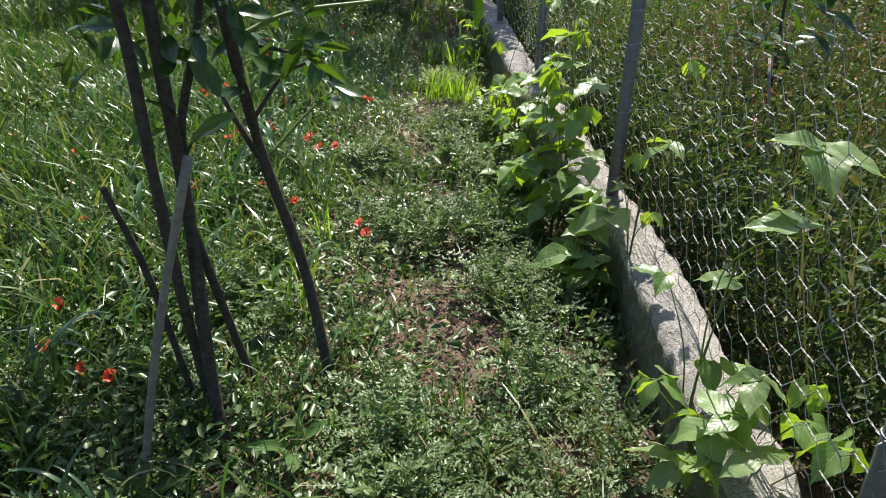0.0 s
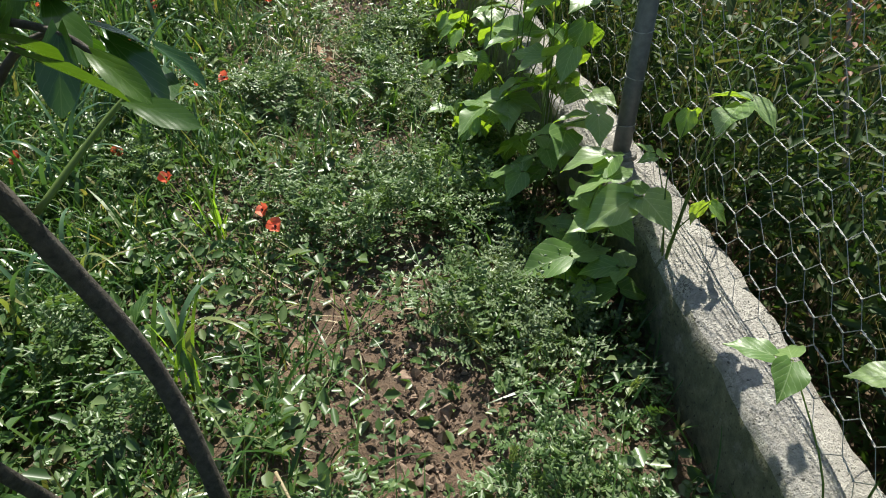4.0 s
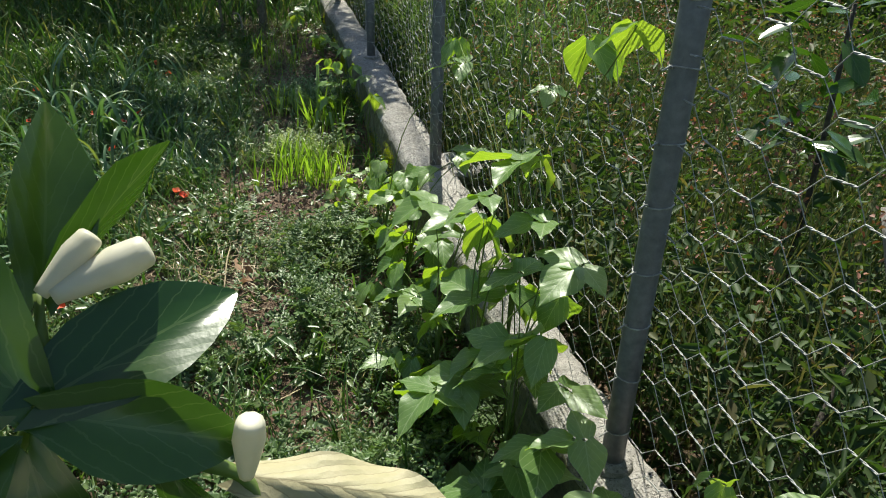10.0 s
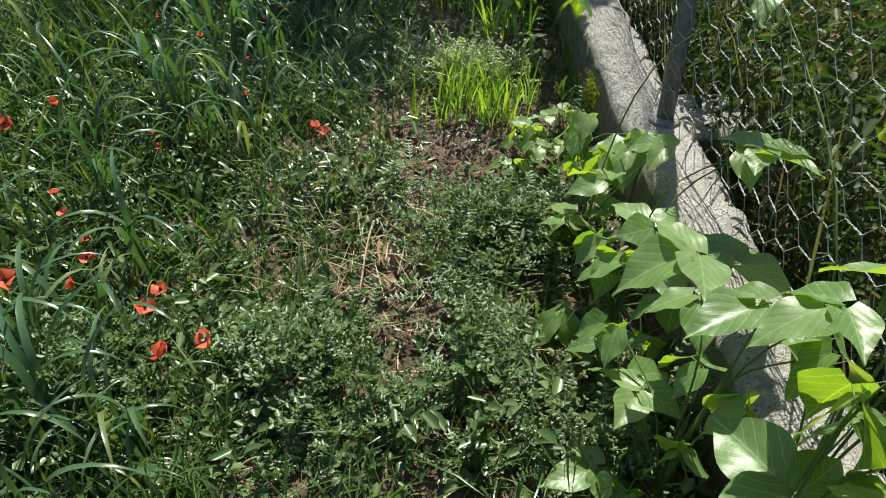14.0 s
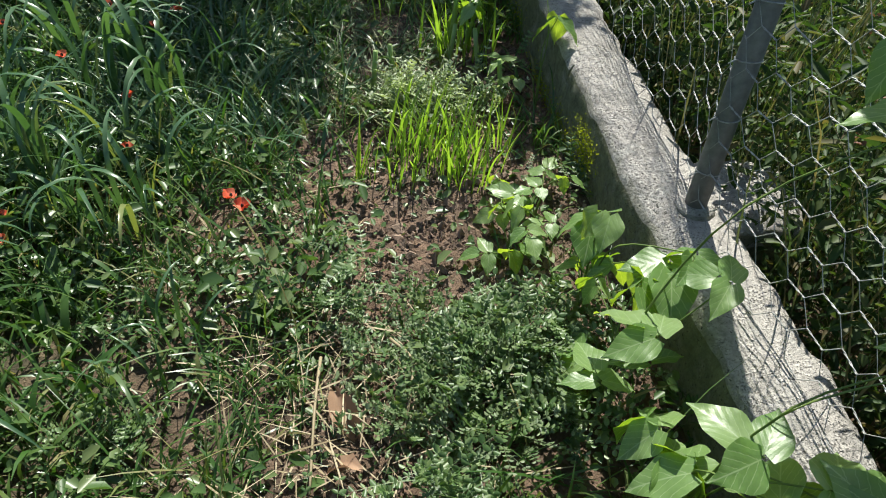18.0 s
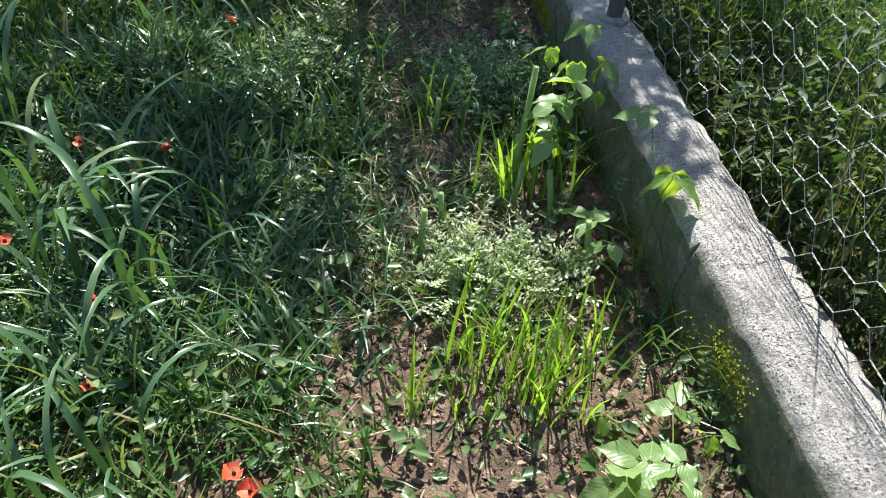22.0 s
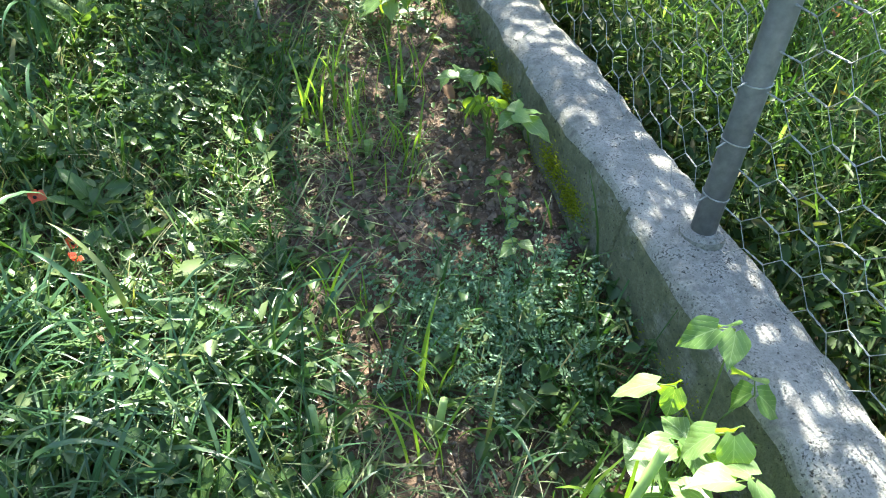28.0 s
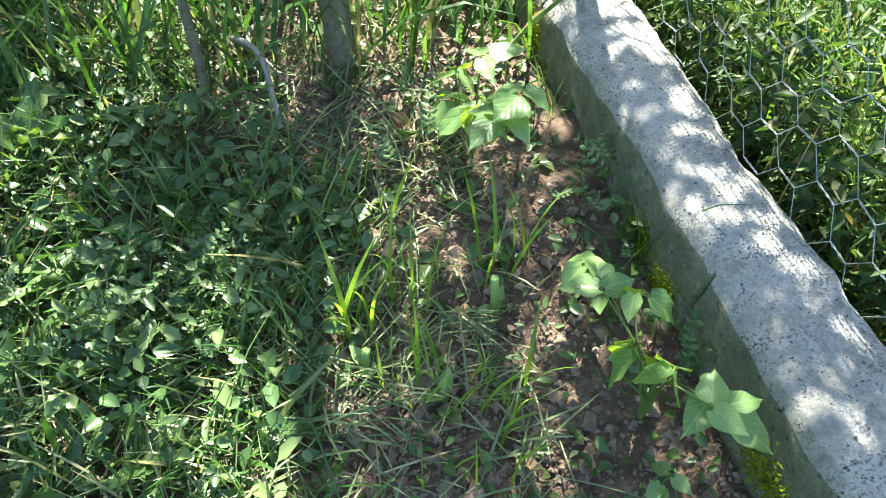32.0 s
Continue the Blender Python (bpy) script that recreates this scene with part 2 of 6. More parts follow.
WEED = leaf_mat("wild_weed", [(0.0, (0.028, 0.055, 0.016)), (0.55, (0.045, 0.085, 0.024)), (0.88, (0.08, 0.11, 0.04)), (1.0, (0.14, 0.11, 0.06))], 0.55, 0.35, spec=0.3)
STALK = leaf_mat("weed_stalk", [(0.0, (0.06, 0.10, 0.03)), (0.5, (0.12, 0.14, 0.055)), (1.0, (0.30, 0.24, 0.14))], 0.6, 0.15)
REDSPIKE = leaf_mat("dock_spike", [(0.0, (0.16, 0.06, 0.045)), (1.0, (0.28, 0.13, 0.09))], 0.6, 0.2)
STRAW = leaf_mat("dry_straw", [(0.0, (0.25, 0.19, 0.11)), (1.0, (0.45, 0.37, 0.24))], 0.6, 0.2, (1.1, 1.0, 0.8))
BEAN = leaf_mat("bean_leaf", [(0.0, (0.13, 0.23, 0.07)), (0.5, (0.18, 0.29, 0.10)), (1.0, (0.25, 0.35, 0.15))], 0.38, 0.45, (1.75, 1.7, 0.22), "object", True, 0.6, (0.36, 0.46, 0.26), 0.0008)
BEANSTEM = leaf_mat("bean_stem", [(0.0, (0.10, 0.17, 0.04)), (1.0, (0.17, 0.23, 0.06))], 0.5, 0.25)
CUTSTEM = leaf_mat("cut_stem", [(0.0, (0.26, 0.37, 0.12)), (1.0, (0.38, 0.47, 0.22))], 0.45, 0.25, per="object")
CITRUS = leaf_mat("citrus_leaf", [(0.0, (0.022, 0.06, 0.015)), (0.6, (0.035, 0.085, 0.018)), (1.0, (0.06, 0.11, 0.025))], 0.22, 0.22, (2.6, 2.6, 0.5), "object", True, 0.6, (0.08, 0.13, 0.05), 0.00015)
# Brighter copy of the citrus leaf: sunlight put into the colour.
LIT_LEAF = leaf_mat("lit_citrus_leaf", [(0.0, (0.06, 0.13, 0.02)), (1.0, (0.10, 0.18, 0.03))], 0.25, 0.45, (2.0, 1.9, 0.4), "object", True, 0.6, (0.16, 0.24, 0.08), 0.0002)
CROWN = leaf_mat("crown_leaf", [(0.0, (0.025, 0.06, 0.015)), (1.0, (0.06, 0.11, 0.03))], 0.35, 0.35)
PALE_LEAF = leaf_mat("bleached_leaf", [(0.0, (0.44, 0.39, 0.25)), (1.0, (0.50, 0.45, 0.30))], 0.55, 0.2, (0.8, 0.85, 0.4), "object", True, 0.3, (0.28, 0.24, 0.14), 0.0012)
PETAL = leaf_mat("poppy_petal", [(0.0, (0.74, 0.11, 0.05)), (1.0, (0.85, 0.22, 0.13))], 0.5, 0.4, (1.1, 0.9, 0.8), "object")
WHITE_PETAL = leaf_mat("citrus_petal", [(0.0, (0.72, 0.68, 0.56)), (1.0, (0.80, 0.77, 0.68))], 0.45, 0.3, (1.0, 1.0, 0.9), "object")
DEAD = leaf_mat("dead_leaf", [(0.0, (0.22, 0.12, 0.07)), (1.0, (0.38, 0.24, 0.16))], 0.7, 0.2, (1.0, 0.9, 0.8), "object")
BARK = solid_mat("citrus_bark", (0.032, 0.026, 0.022), (0.105, 0.09, 0.075), 60.0, 0.85, 0, 0.7)
TRUNK = solid_mat("fruit_tree_bark", (0.09, 0.078, 0.055), (0.24, 0.21, 0.15), 55.0, 0.85, 0, 0.7)
GREYWOOD = solid_mat("weathered_stick", (0.18, 0.16, 0.14), (0.32, 0.29, 0.26), 50.0, 0.85, 0, 0.5)
PIPE = solid_mat("dull_steel_pipe", (0.14, 0.14, 0.15), (0.24, 0.24, 0.25), 45.0, 0.5, 0.3, 0.15, 0.002)
WIRE = solid_mat("galvanised_wire", (0.22, 0.22, 0.21), (0.52, 0.52, 0.50), 45.0, 0.68, 0.3, 0.1, 0.001)
CLOD = solid_mat("soil_clod", (0.10, 0.070, 0.052), (0.36, 0.255, 0.19), 45.0, 0.95, 0, 0.8)
PEBBLE = solid_mat("pebble", (0.11, 0.09, 0.075), (0.27, 0.235, 0.20), 35.0, 0.85)
MOSS = leaf_mat("moss_tuft", [(0.0, (0.16, 0.20, 0.01)), (1.0, (0.38, 0.40, 0.02))], 0.8, 0.35)
ANTHER = solid_mat("dark_anther", (0.012, 0.01, 0.012), (0.05, 0.04, 0.03), 90.0, 0.8)
YELLOW = solid_mat("yellow_stamen", (0.45, 0.30, 0.08), (0.65, 0.48, 0.16), 90.0, 0.7)


# ---- mesh helpers ----
def mesh_of(name, verts, faces, mat, smooth=True, uvs=None):
    """A mesh from an array of points and an array of equal-sided faces."""
    verts, faces = np.asarray(verts, np.float32).reshape(-1, 3), np.asarray(faces, np.int32)
    k = faces.shape[1]
    me = bpy.data.meshes.new(name)
    me.vertices.add(len(verts))
    me.vertices.foreach_set("co", verts.ravel())
    me.loops.add(faces.size)
    me.loops.foreach_set("vertex_index", faces.ravel())
    me.polygons.add(len(faces))
    me.polygons.foreach_set("loop_start", np.arange(0, faces.size, k, dtype=np.int32))
    me.polygons.foreach_set("loop_total", np.full(len(faces), k, np.int32))
    me.polygons.foreach_set("use_smooth", np.full(len(faces), smooth))
    if uvs is not None:
        layer = me.uv_layers.new(name="UVMap")
        layer.data.foreach_set("uv", np.asarray(uvs, np.float32)[faces.ravel()].ravel())
    me.update(calc_edges=True)
    me.materials.append(mat)
    return me


def part(name, me, parent, m=None, label=""):
    ob = new(name, me)
    ob.parent = parent
    if m is not None:
        ob.matrix_basis = m
    return tagged(ob, label)


def join(pieces):
    """Joins (points, faces) pairs into one pair."""
    vs, fs, n = [], [], 0
    for v, f in pieces:
        vs.append(np.asarray(v, np.float32).reshape(-1, 3))
        fs.append(np.asarray(f, np.int32) + n)
        n += len(vs[-1])
    return np.concatenate(vs), np.concatenate(fs)


def smooth_line(points, steps):
    """Catmull-Rom line through points."""
    p = np.array(points, float)
    p = np.vstack([2 * p[0] - p[1], p, 2 * p[-1] - p[-2]])
    out = []
    for i in range(1, len(p) - 2):
        for t in np.linspace(0, 1, steps, endpoint=False):
            a, b, c, d = p[i - 1], p[i], p[i + 1], p[i + 2]
            out.append(0.5 * (2 * b + (c - a) * t + (2 * a - 5 * b + 4 * c - d) * t * t + (3 * b - a - 3 * c + d) * t ** 3))
    out.append(p[-2])
    return np.array(out)


def tube(points, radii, n=7, knots=0.0):
    """A closed tapered tube along points."""
    p = np.array(points, float)
    r = np.interp(np.linspace(0, 1, len(p)), np.linspace(0, 1, len(radii)), radii)
    if knots:
        r = r * (1 + knots * RNG.normal(size=len(p)))
    d = np.gradient(p, axis=0)
    d /= np.linalg.norm(d, axis=1)[:, None] + 1e-9
    ref = np.where(np.abs(d[:, 2:3]) > 0.9, np.array([[1.0, 0, 0]]), np.array([[0, 0, 1.0]]))
    u = np.cross(ref, d)
    u /= np.linalg.norm(u, axis=1)[:, None] + 1e-9
    w = np.cross(d, u)
    a = np.linspace(0, 2 * np.pi, n, endpoint=False)
    v = p[:, None] + r[:, None, None] * (np.cos(a)[None, :, None] * u[:, None] + np.sin(a)[None, :, None] * w[:, None])
    i, j = np.meshgrid(np.arange(len(p) - 1), np.arange(n), indexing="ij")
    f = np.stack([i * n + j, i * n + (j + 1) % n, (i + 1) * n + (j + 1) % n, (i + 1) * n + j], -1).reshape(-1, 4)
    v = np.concatenate([v.reshape(-1, 3), p[:1], p[-1:]])
    k = len(p) * n
    j = np.arange(n)
    caps = np.concatenate([np.stack([np.full(n, k), (j + 1) % n, j, j], -1), np.stack([np.full(n, k + 1), k - n + j, k - n + (j + 1) % n, k - n + (j + 1) % n], -1)])
    return v, np.concatenate([f, caps])


def quads_mesh(name, pieces, mat, smooth=True):
    """Like mesh_of for joined pieces whose caps may be triangles written as quads."""
    v, f = join(pieces)
    me = bpy.data.meshes.new(name)
    me.from_pydata(v.tolist(), [], [list(dict.fromkeys(q)) for q in f.tolist()])
    me.polygons.foreach_set("use_smooth", np.full(len(me.polygons), smooth))
    me.materials.append(mat)
    return me


def hash_bumps(x, y):
    return 0.012 * np.sin(3.1 * x + 1.7 * y) + 0.010 * np.sin(-2.3 * x + 4.1 * y + 1.0) + 0.006 * np.sin(9.1 * x + 2.2 * y) + 0.005 * np.sin(4.0 * x - 10.3 * y + 2.0)


def land(x, y):
    """Height of the ground."""
    x, y = np.asarray(x, float), np.asarray(y, float)
    base = np.interp(y, [-60, 3.5, 5.2, 6.4, 7.2, 9.0, 12.0, 80.0], [0.05, 0.06, 0.08, 0.18, 0.28, 0.38, 0.45, 0.6])
    bank = np.clip((x - 0.5) / 0.24, 0, 1) * np.clip((1.15 - x) / 0.2, 0, 1)
    fall = (np.interp(y, [3.6, 4.3, 7.0, 8.0], [-0.03, 0.045, 0.045, 0.0])) * bank
    return base + hash_bumps(x, y) * np.clip(1.5 - np.hypot(x, y - 4) / 30, 0, 1) + fall


def wall_x(y):
    """The wall's middle line: nearly straight, bending in at its start."""
    return np.interp(y, [-1.5, 1.0, 1.4, 1.75, 2.1, 2.6, 4.0, 6.5, 9.4], [0.60, 0.785, 0.82, 0.855, 0.88, 0.88, 0.868, 0.862, 0.862])


def wall_top(y):
    return np.interp(y, [-2.0, 1.7, 4.5, 5.0, 6.0, 7.0, 9.5], [0.20, 0.26, 0.325, 0.34, 0.425, 0.47, 0.54])


# bare soil: x, y, radius, strength
BARE = [(0.17, 1.80, 0.17, 0.95), (0.10, 2.25, 0.12, 0.6), (0.18, 2.05, 0.10, 0.6), (0.30, 4.42, 0.28, 0.86), (0.08, 4.75, 0.16, 0.85), (0.45, 4.25, 0.16, 0.7), (0.30, 5.15, 0.18, 0.7),
        (0.55, 5.25, 0.22, 0.95), (0.15, 5.55, 0.20, 0.6), (0.05, 5.15, 0.20, 0.45), (0.32, 6.30, 0.28, 0.80), (0.50, 6.55, 0.22, 0.9), (0.48, 6.95, 0.25, 0.8), (0.15, 6.5, 0.15, 0.4),
        (0.30, 5.80, 0.18, 0.7), (0.35, 7.5, 0.45, 0.85), (0.08, 3.62, 0.14, 0.5), (0.72, 5.0, 0.12, 0.9), (0.72, 4.3, 0.13, 0.9), (0.72, 6.3, 0.14, 0.95), (0.72, 3.6, 0.12, 0.8), (0.06, 3.80, 0.17, 0.7), (0.12, 3.98, 0.1, 0.5), (0.36, 4.72, 0.22, 0.75), (0.42, 5.0, 0.2, 0.6), (0.55, 4.6, 0.2, 0.7), (0.42, 6.38, 0.26, 0.9), (0.22, 6.12, 0.18, 0.7), (0.58, 6.2, 0.2, 0.9), (0.30, 6.62, 0.2, 0.8), (0.42, 5.50, 0.16, 0.7), (0.29, 2.34, 0.12, 1.0), (0.12, 2.04, 0.11, 0.9), (0.15, 1.90, 0.15, 1.0), (0.17, 1.72, 0.13, 0.95)]


def cover(x, y):
    """Share of the ground that plants cover."""
    d = np.ones_like(x)
    for bx, by, r, s in BARE:
        d *= 1 - s * np.exp(-(((x - bx) ** 2 + (y - by) ** 2) / r ** 2) ** 1.5)
    return d


def scatter(n, x0, x1, y0, y1, by_cover=True):
    x, y = RNG.uniform(x0, x1, n), RNG.uniform(y0, y1, n)
    if by_cover:
        keep = RNG.uniform(size=n) < cover(x, y) ** 1.6
        x, y = x[keep], y[keep]
    return x, y


def unit(v):
    return v / (np.linalg.norm(v, axis=-1, keepdims=True) + 1e-9)


def blades(base, height, width, lean, curl, segs=4):
    """Curved grass blades: strips that taper to a tip and bend over."""
    n = len(base)
    az = RNG.uniform(0, 2 * np.pi, n)
    way = np.stack([np.cos(az), np.sin(az), np.zeros(n)], -1)
    twist = az + np.pi / 2 + RNG.normal(0, 0.5, n)
    side = np.stack([np.cos(twist), np.sin(twist), np.zeros(n)], -1)
    s = np.linspace(0, 1, segs + 1)
    ang = lean[:, None] + curl[:, None] * s[None] ** 1.3
    step = height[:, None] / segs
    dx, dz = np.sin(ang) * step, np.cos(ang) * step
    cx = np.concatenate([np.zeros((n, 1)), np.cumsum(dx[:, :-1], 1)], 1)
    cz = np.concatenate([np.zeros((n, 1)), np.cumsum(dz[:, :-1], 1)], 1)
    line = base[:, None] + way[:, None] * cx[..., None]
    line[..., 2] += cz
    half = (width[:, None] * np.array(np.sin(np.pi * (0.18 + 0.8 * s)) ** 0.8 + 0.02)[None]) / 2
    v = np.stack([line - side[:, None] * half[..., None], line + side[:, None] * half[..., None]], 2)
    i = np.arange(n)[:, None] * (2 * (segs + 1)) + 2 * np.arange(segs)[None]
    f = np.stack([i, i + 1, i + 3, i + 2], -1).reshape(-1, 4)
    return v.reshape(-1, 3), f


def leaflets(root, way, normal, length, width, fold=0.25):
    """Small oval leaves of two bent halves."""
    n = len(root)
    way = unit(way)
    side = unit(np.cross(way, normal))
    up = np.cross(side, way)
    L, W = length[:, None], width[:, None]
    v = np.stack([root, root + way * L * 0.33 - side * W * 0.5 + up * W * fold, root + way * L * 0.72 - side * W * 0.42 + up * W * fold,
                  root + way * L - up * L * 0.08, root + way * L * 0.72 + side * W * 0.42 + up * W * fold, root + way * L * 0.33 + side * W * 0.5 + up * W * fold], 1)
    i = np.arange(n)[:, None] * 6
    f = np.concatenate([i + np.array([0, 3, 2, 1]), i + np.array([0, 5, 4, 3])])
    return v.reshape(-1, 3), f


def random_way(n, up_lo, up_hi):
    az, el = RNG.uniform(0, 2 * np.pi, n), RNG.uniform(up_lo, up_hi, n)
    return np.stack([np.cos(az) * np.cos(el), np.sin(az) * np.cos(el), np.sin(el)], -1)


def sprigs(base, length, pairs, leaf, up=(0.3, 1.3)):
    """Feathered shoots: a bent rib with pairs of oval leaflets."""
    n = len(base)
    way = random_way(n, *up)
    bend = random_way(n, -0.6, 0.1) * 0.5
    s = np.linspace(0.25, 1, pairs)
    at = base[:, None] + (way[:, None] * s[None, :, None] + bend[:, None] * (s ** 2)[None, :, None]) * length[:, None, None]
    axis = unit(way[:, None] + bend[:, None] * 2 * s[None, :, None])
    flat = unit(np.cross(axis, random_way(n, 0.9, 1.57)[:, None]))
    pieces = []
    m = n * pairs
    for sgn in (-1, 1):
        w = unit(flat * sgn + axis * 0.5).reshape(-1, 3)
        nrm = np.cross(axis.reshape(-1, 3), flat.reshape(-1, 3)) + RNG.normal(0, 0.25, (m, 3))
        L = np.repeat(leaf, pairs) * RNG.uniform(0.7, 1.2, m)
        pieces.append(leaflets(at.reshape(-1, 3), w, nrm, L, L * RNG.uniform(0.48, 0.7, m)))
    mid = base + (way * 0.5 + bend * 0.25) * length[:, None]
    end = base + (way + bend) * length[:, None]
    sd = unit(np.cross(way, np.array([0, 0, 1.0]))) * 0.0007
    v = np.stack([base - sd, base + sd, mid - sd, mid + sd, end - sd * 0.5, end + sd * 0.5], 1)
    i = np.arange(n)[:, None] * 6
    pieces.append((v.reshape(-1, 3), np.concatenate([i + np.array([0, 1, 3, 2]), i + np.array([2, 3, 5, 4])])))
    return join(pieces)


def on_land(x, y, sink=0.004):
    return np.stack([x, y, land(x, y) - sink], -1)


def stuff(name, pair, mat, label, category, smooth=True):
    ob = new(name, mesh_of(name, pair[0], pair[1], mat, smooth))
    return tagged(ob, label, category, kind="stuff")


# ---- ground ----
gx = np.concatenate([np.geomspace(70, 2.2, 22) * -1, np.arange(-2.1, 1.1, 0.035), np.geomspace(1.15, 70, 24)])
gy = np.concatenate([np.geomspace(40, 0.5, 16) * -1, np.arange(-0.4, 8.6, 0.035), np.geomspace(8.7, 90, 24)])
X, Y = np.meshgrid(gx, gy, indexing="ij")
near = ((X > -2.2) & (X < 1.15) & (Y > -0.5) & (Y < 8.7)).astype(float)
Z = land(X, Y) + near * RNG.normal(0, 0.004, X.shape)
i, j = np.meshgrid(np.arange(len(gx) - 1), np.arange(len(gy) - 1), indexing="ij")
k = len(gy)
ground = new("ground", mesh_of("ground", np.stack([X, Y, Z], -1), np.stack([i * k + j, (i + 1) * k + j, (i + 1) * k + j + 1, i * k + j + 1], -1).reshape(-1, 4), SOIL))
tagged(ground, "red-brown garden soil, bare in patches between the weeds", "soil", kind="structure")

# ---- low concrete wall ----
CRACKS = [0.3, 1.40, 2.05, 4.0, 4.87, 5.97, 6.58, 7.45]


def wall_mesh(y0, y1):
    """Cast wall with worn, uneven edges and narrow cracks down its near side."""
    ys = np.arange(y0, y1, 0.02)
    ys = np.unique(np.concatenate([ys, *[[c - 0.006, c - 0.002, c, c + 0.002, c + 0.006] for c in CRACKS]]))
    prof = [(-0.100, -1.0), (-0.100, -0.20), (-0.099, -0.16), (-0.097, -0.12), (-0.095, -0.085), (-0.093, -0.055), (-0.090, -0.028), (-0.080, -0.010), (-0.060, -0.001), (-0.030, 0.003), (0.0, 0.004), (0.03, 0.003), (0.07, 0.001), (0.098, -0.008), (0.110, -0.024), (0.114, -0.07), (0.116, -0.14), (0.116, -1.0)]
    v = []
    for y in ys:
        top, mid = float(wall_top(y)), float(wall_x(y))
        gap = max([max(0.0, 1 - abs(y - c) / 0.004) for c in CRACKS])
        slim = float(np.interp(y, [2.8, 4.2], [0.74, 1.0]))
        for a, b in prof:
            a = a * slim if a > 0 else a
            q = Vector((a * 6, y * 6, b * 6))
            wear = noise.noise(q * 1.1) * 0.008 + noise.noise(q * 3.1) * 0.006
            chip = max(0.0, noise.noise(Vector((3.7, y * 3.0, a * 20))) - 0.2) * 0.06 if -0.095 < a < -0.05 or 0.09 < a < 0.112 else 0
            crack = 0.016 * gap if a < -0.085 else 0.0
            z = top + b if b > -0.5 else -0.15
            v.append((mid + a * (1 - chip) + crack + wear * (1 if abs(a) > 0.07 else 0.3), y, z + (wear - chip * 0.5 if b > -0.1 else 0)))
    n = len(prof)
    f = [(r * n + c, r * n + c + 1, (r + 1) * n + c + 1, (r + 1) * n + c) for r in range(len(ys) - 1) for c in range(n - 1)]
    e = (len(ys) - 1) * n
    me = bpy.data.meshes.new("wall_east")
    me.from_pydata(v, [], f + [tuple(range(n - 1, -1, -1)), tuple(e + c for c in range(n))])
    flags = np.full(len(me.polygons), True)
    flags[-2:] = False
    me.polygons.foreach_set("use_smooth", flags)
    me.materials.append(CONCRETE)
    return me


wall = tagged(new("wall_east", wall_mesh(-1.5, 14.0)), "low weathered concrete wall, mossy side, carrying a wire fence", "wall", kind="structure")


def lump(cx, cy, z0, z1, rx, ry, seed, name="footing"):
    """A rough poured pad."""
    bm = bmesh.new()
    bmesh.ops.create_icosphere(bm, subdivisions=4, radius=1)
    for q in bm.verts:
        c = q.co.copy()
        c = Vector((math.copysign(abs(c.x) ** 0.7, c.x), math.copysign(abs(c.y) ** 0.7, c.y), math.copysign(abs(c.z) ** 0.22, c.z)))
        w = noise.noise(c * 2 + Vector((seed, 0, 0))) * 0.12 + noise.noise(c * 6) * 0.05
        q.co = Vector((cx + c.x * rx * (1 + w), cy + c.y * ry * (1 + w), (z0 + z1) / 2 + c.z * (z1 - z0) / 2 * (1 + w * 0.5)))
    for fc in bm.faces:
        fc.smooth = True
    me = bpy.data.meshes.new(name)
    bm.to_mesh(me)
    bm.free()
    me.materials.append(CONCRETE)
    return me


tagged(new("post_footing", lump(1.03, 4.27, -0.05, 0.325, 0.17, 0.15, 3)), "rough poured concrete pad under a fence post", "footing")

# ---- fence ----
POSTS = [-0.9, 0.75, 2.50, 4.20, 5.86, 7.55, 9.2, 10.9]
LEAN_Y, LEAN_X = 0.065, 0.022


def fence_post(y, lean=LEAN_X, shift=0.025):
    z0 = float(wall_top(y))
    v, f = tube([(0, 0, -0.06), (0, 0, 0.3), (0, 0, 0.9), (0, 0, 1.42)], [0.0255, 0.0255], 18)
    me = quads_mesh("fence_post", [(v, f)], PIPE)
    ob = tagged(new("fence_post", me), "dull grey steel pipe fence post set in the concrete wall", "post", "posts of the wire fence")
    ob.matrix_basis = pose(float(wall_x(y)) + shift, y, z0, math.degrees(-LEAN_Y), math.degrees(lean), 0)
    cv, cf = tube([(0, 0, -0.012), (0, 0, 0.004), (0, 0, 0.012)], [0.052, 0.046, 0.033], 14)
    for k in range(9):
        a = RNG.uniform(0, 6.28)
        ring = [(0.0268 * math.cos(q), 0.0268 * math.sin(q), 0.004 * math.sin(q + a)) for q in np.linspace(-0.4, 5.6, 14)]
        part("tie_wire", quads_mesh("tie_wire", [tube(ring, [0.0016], 5), tube([(-0.026, -0.006, 0), (-0.036, -0.012, 0.004), (-0.050, -0.014, -0.003)], [0.0022, 0.0016], 5)], WIRE), ob, pose(0, 0, 0.10 + 0.125 * k + RNG.normal(0, 0.012)), "twisted galvanised wire tie")
    part("mortar_collar", quads_mesh("mortar_collar", [(cv, cf)], CONCRETE), ob, pose(0, 0, 0.004), "grey mortar at the foot of the post")


for y in POSTS:
    fence_post(y, *((0.036, -0.01) if y == 2.50 else ()))


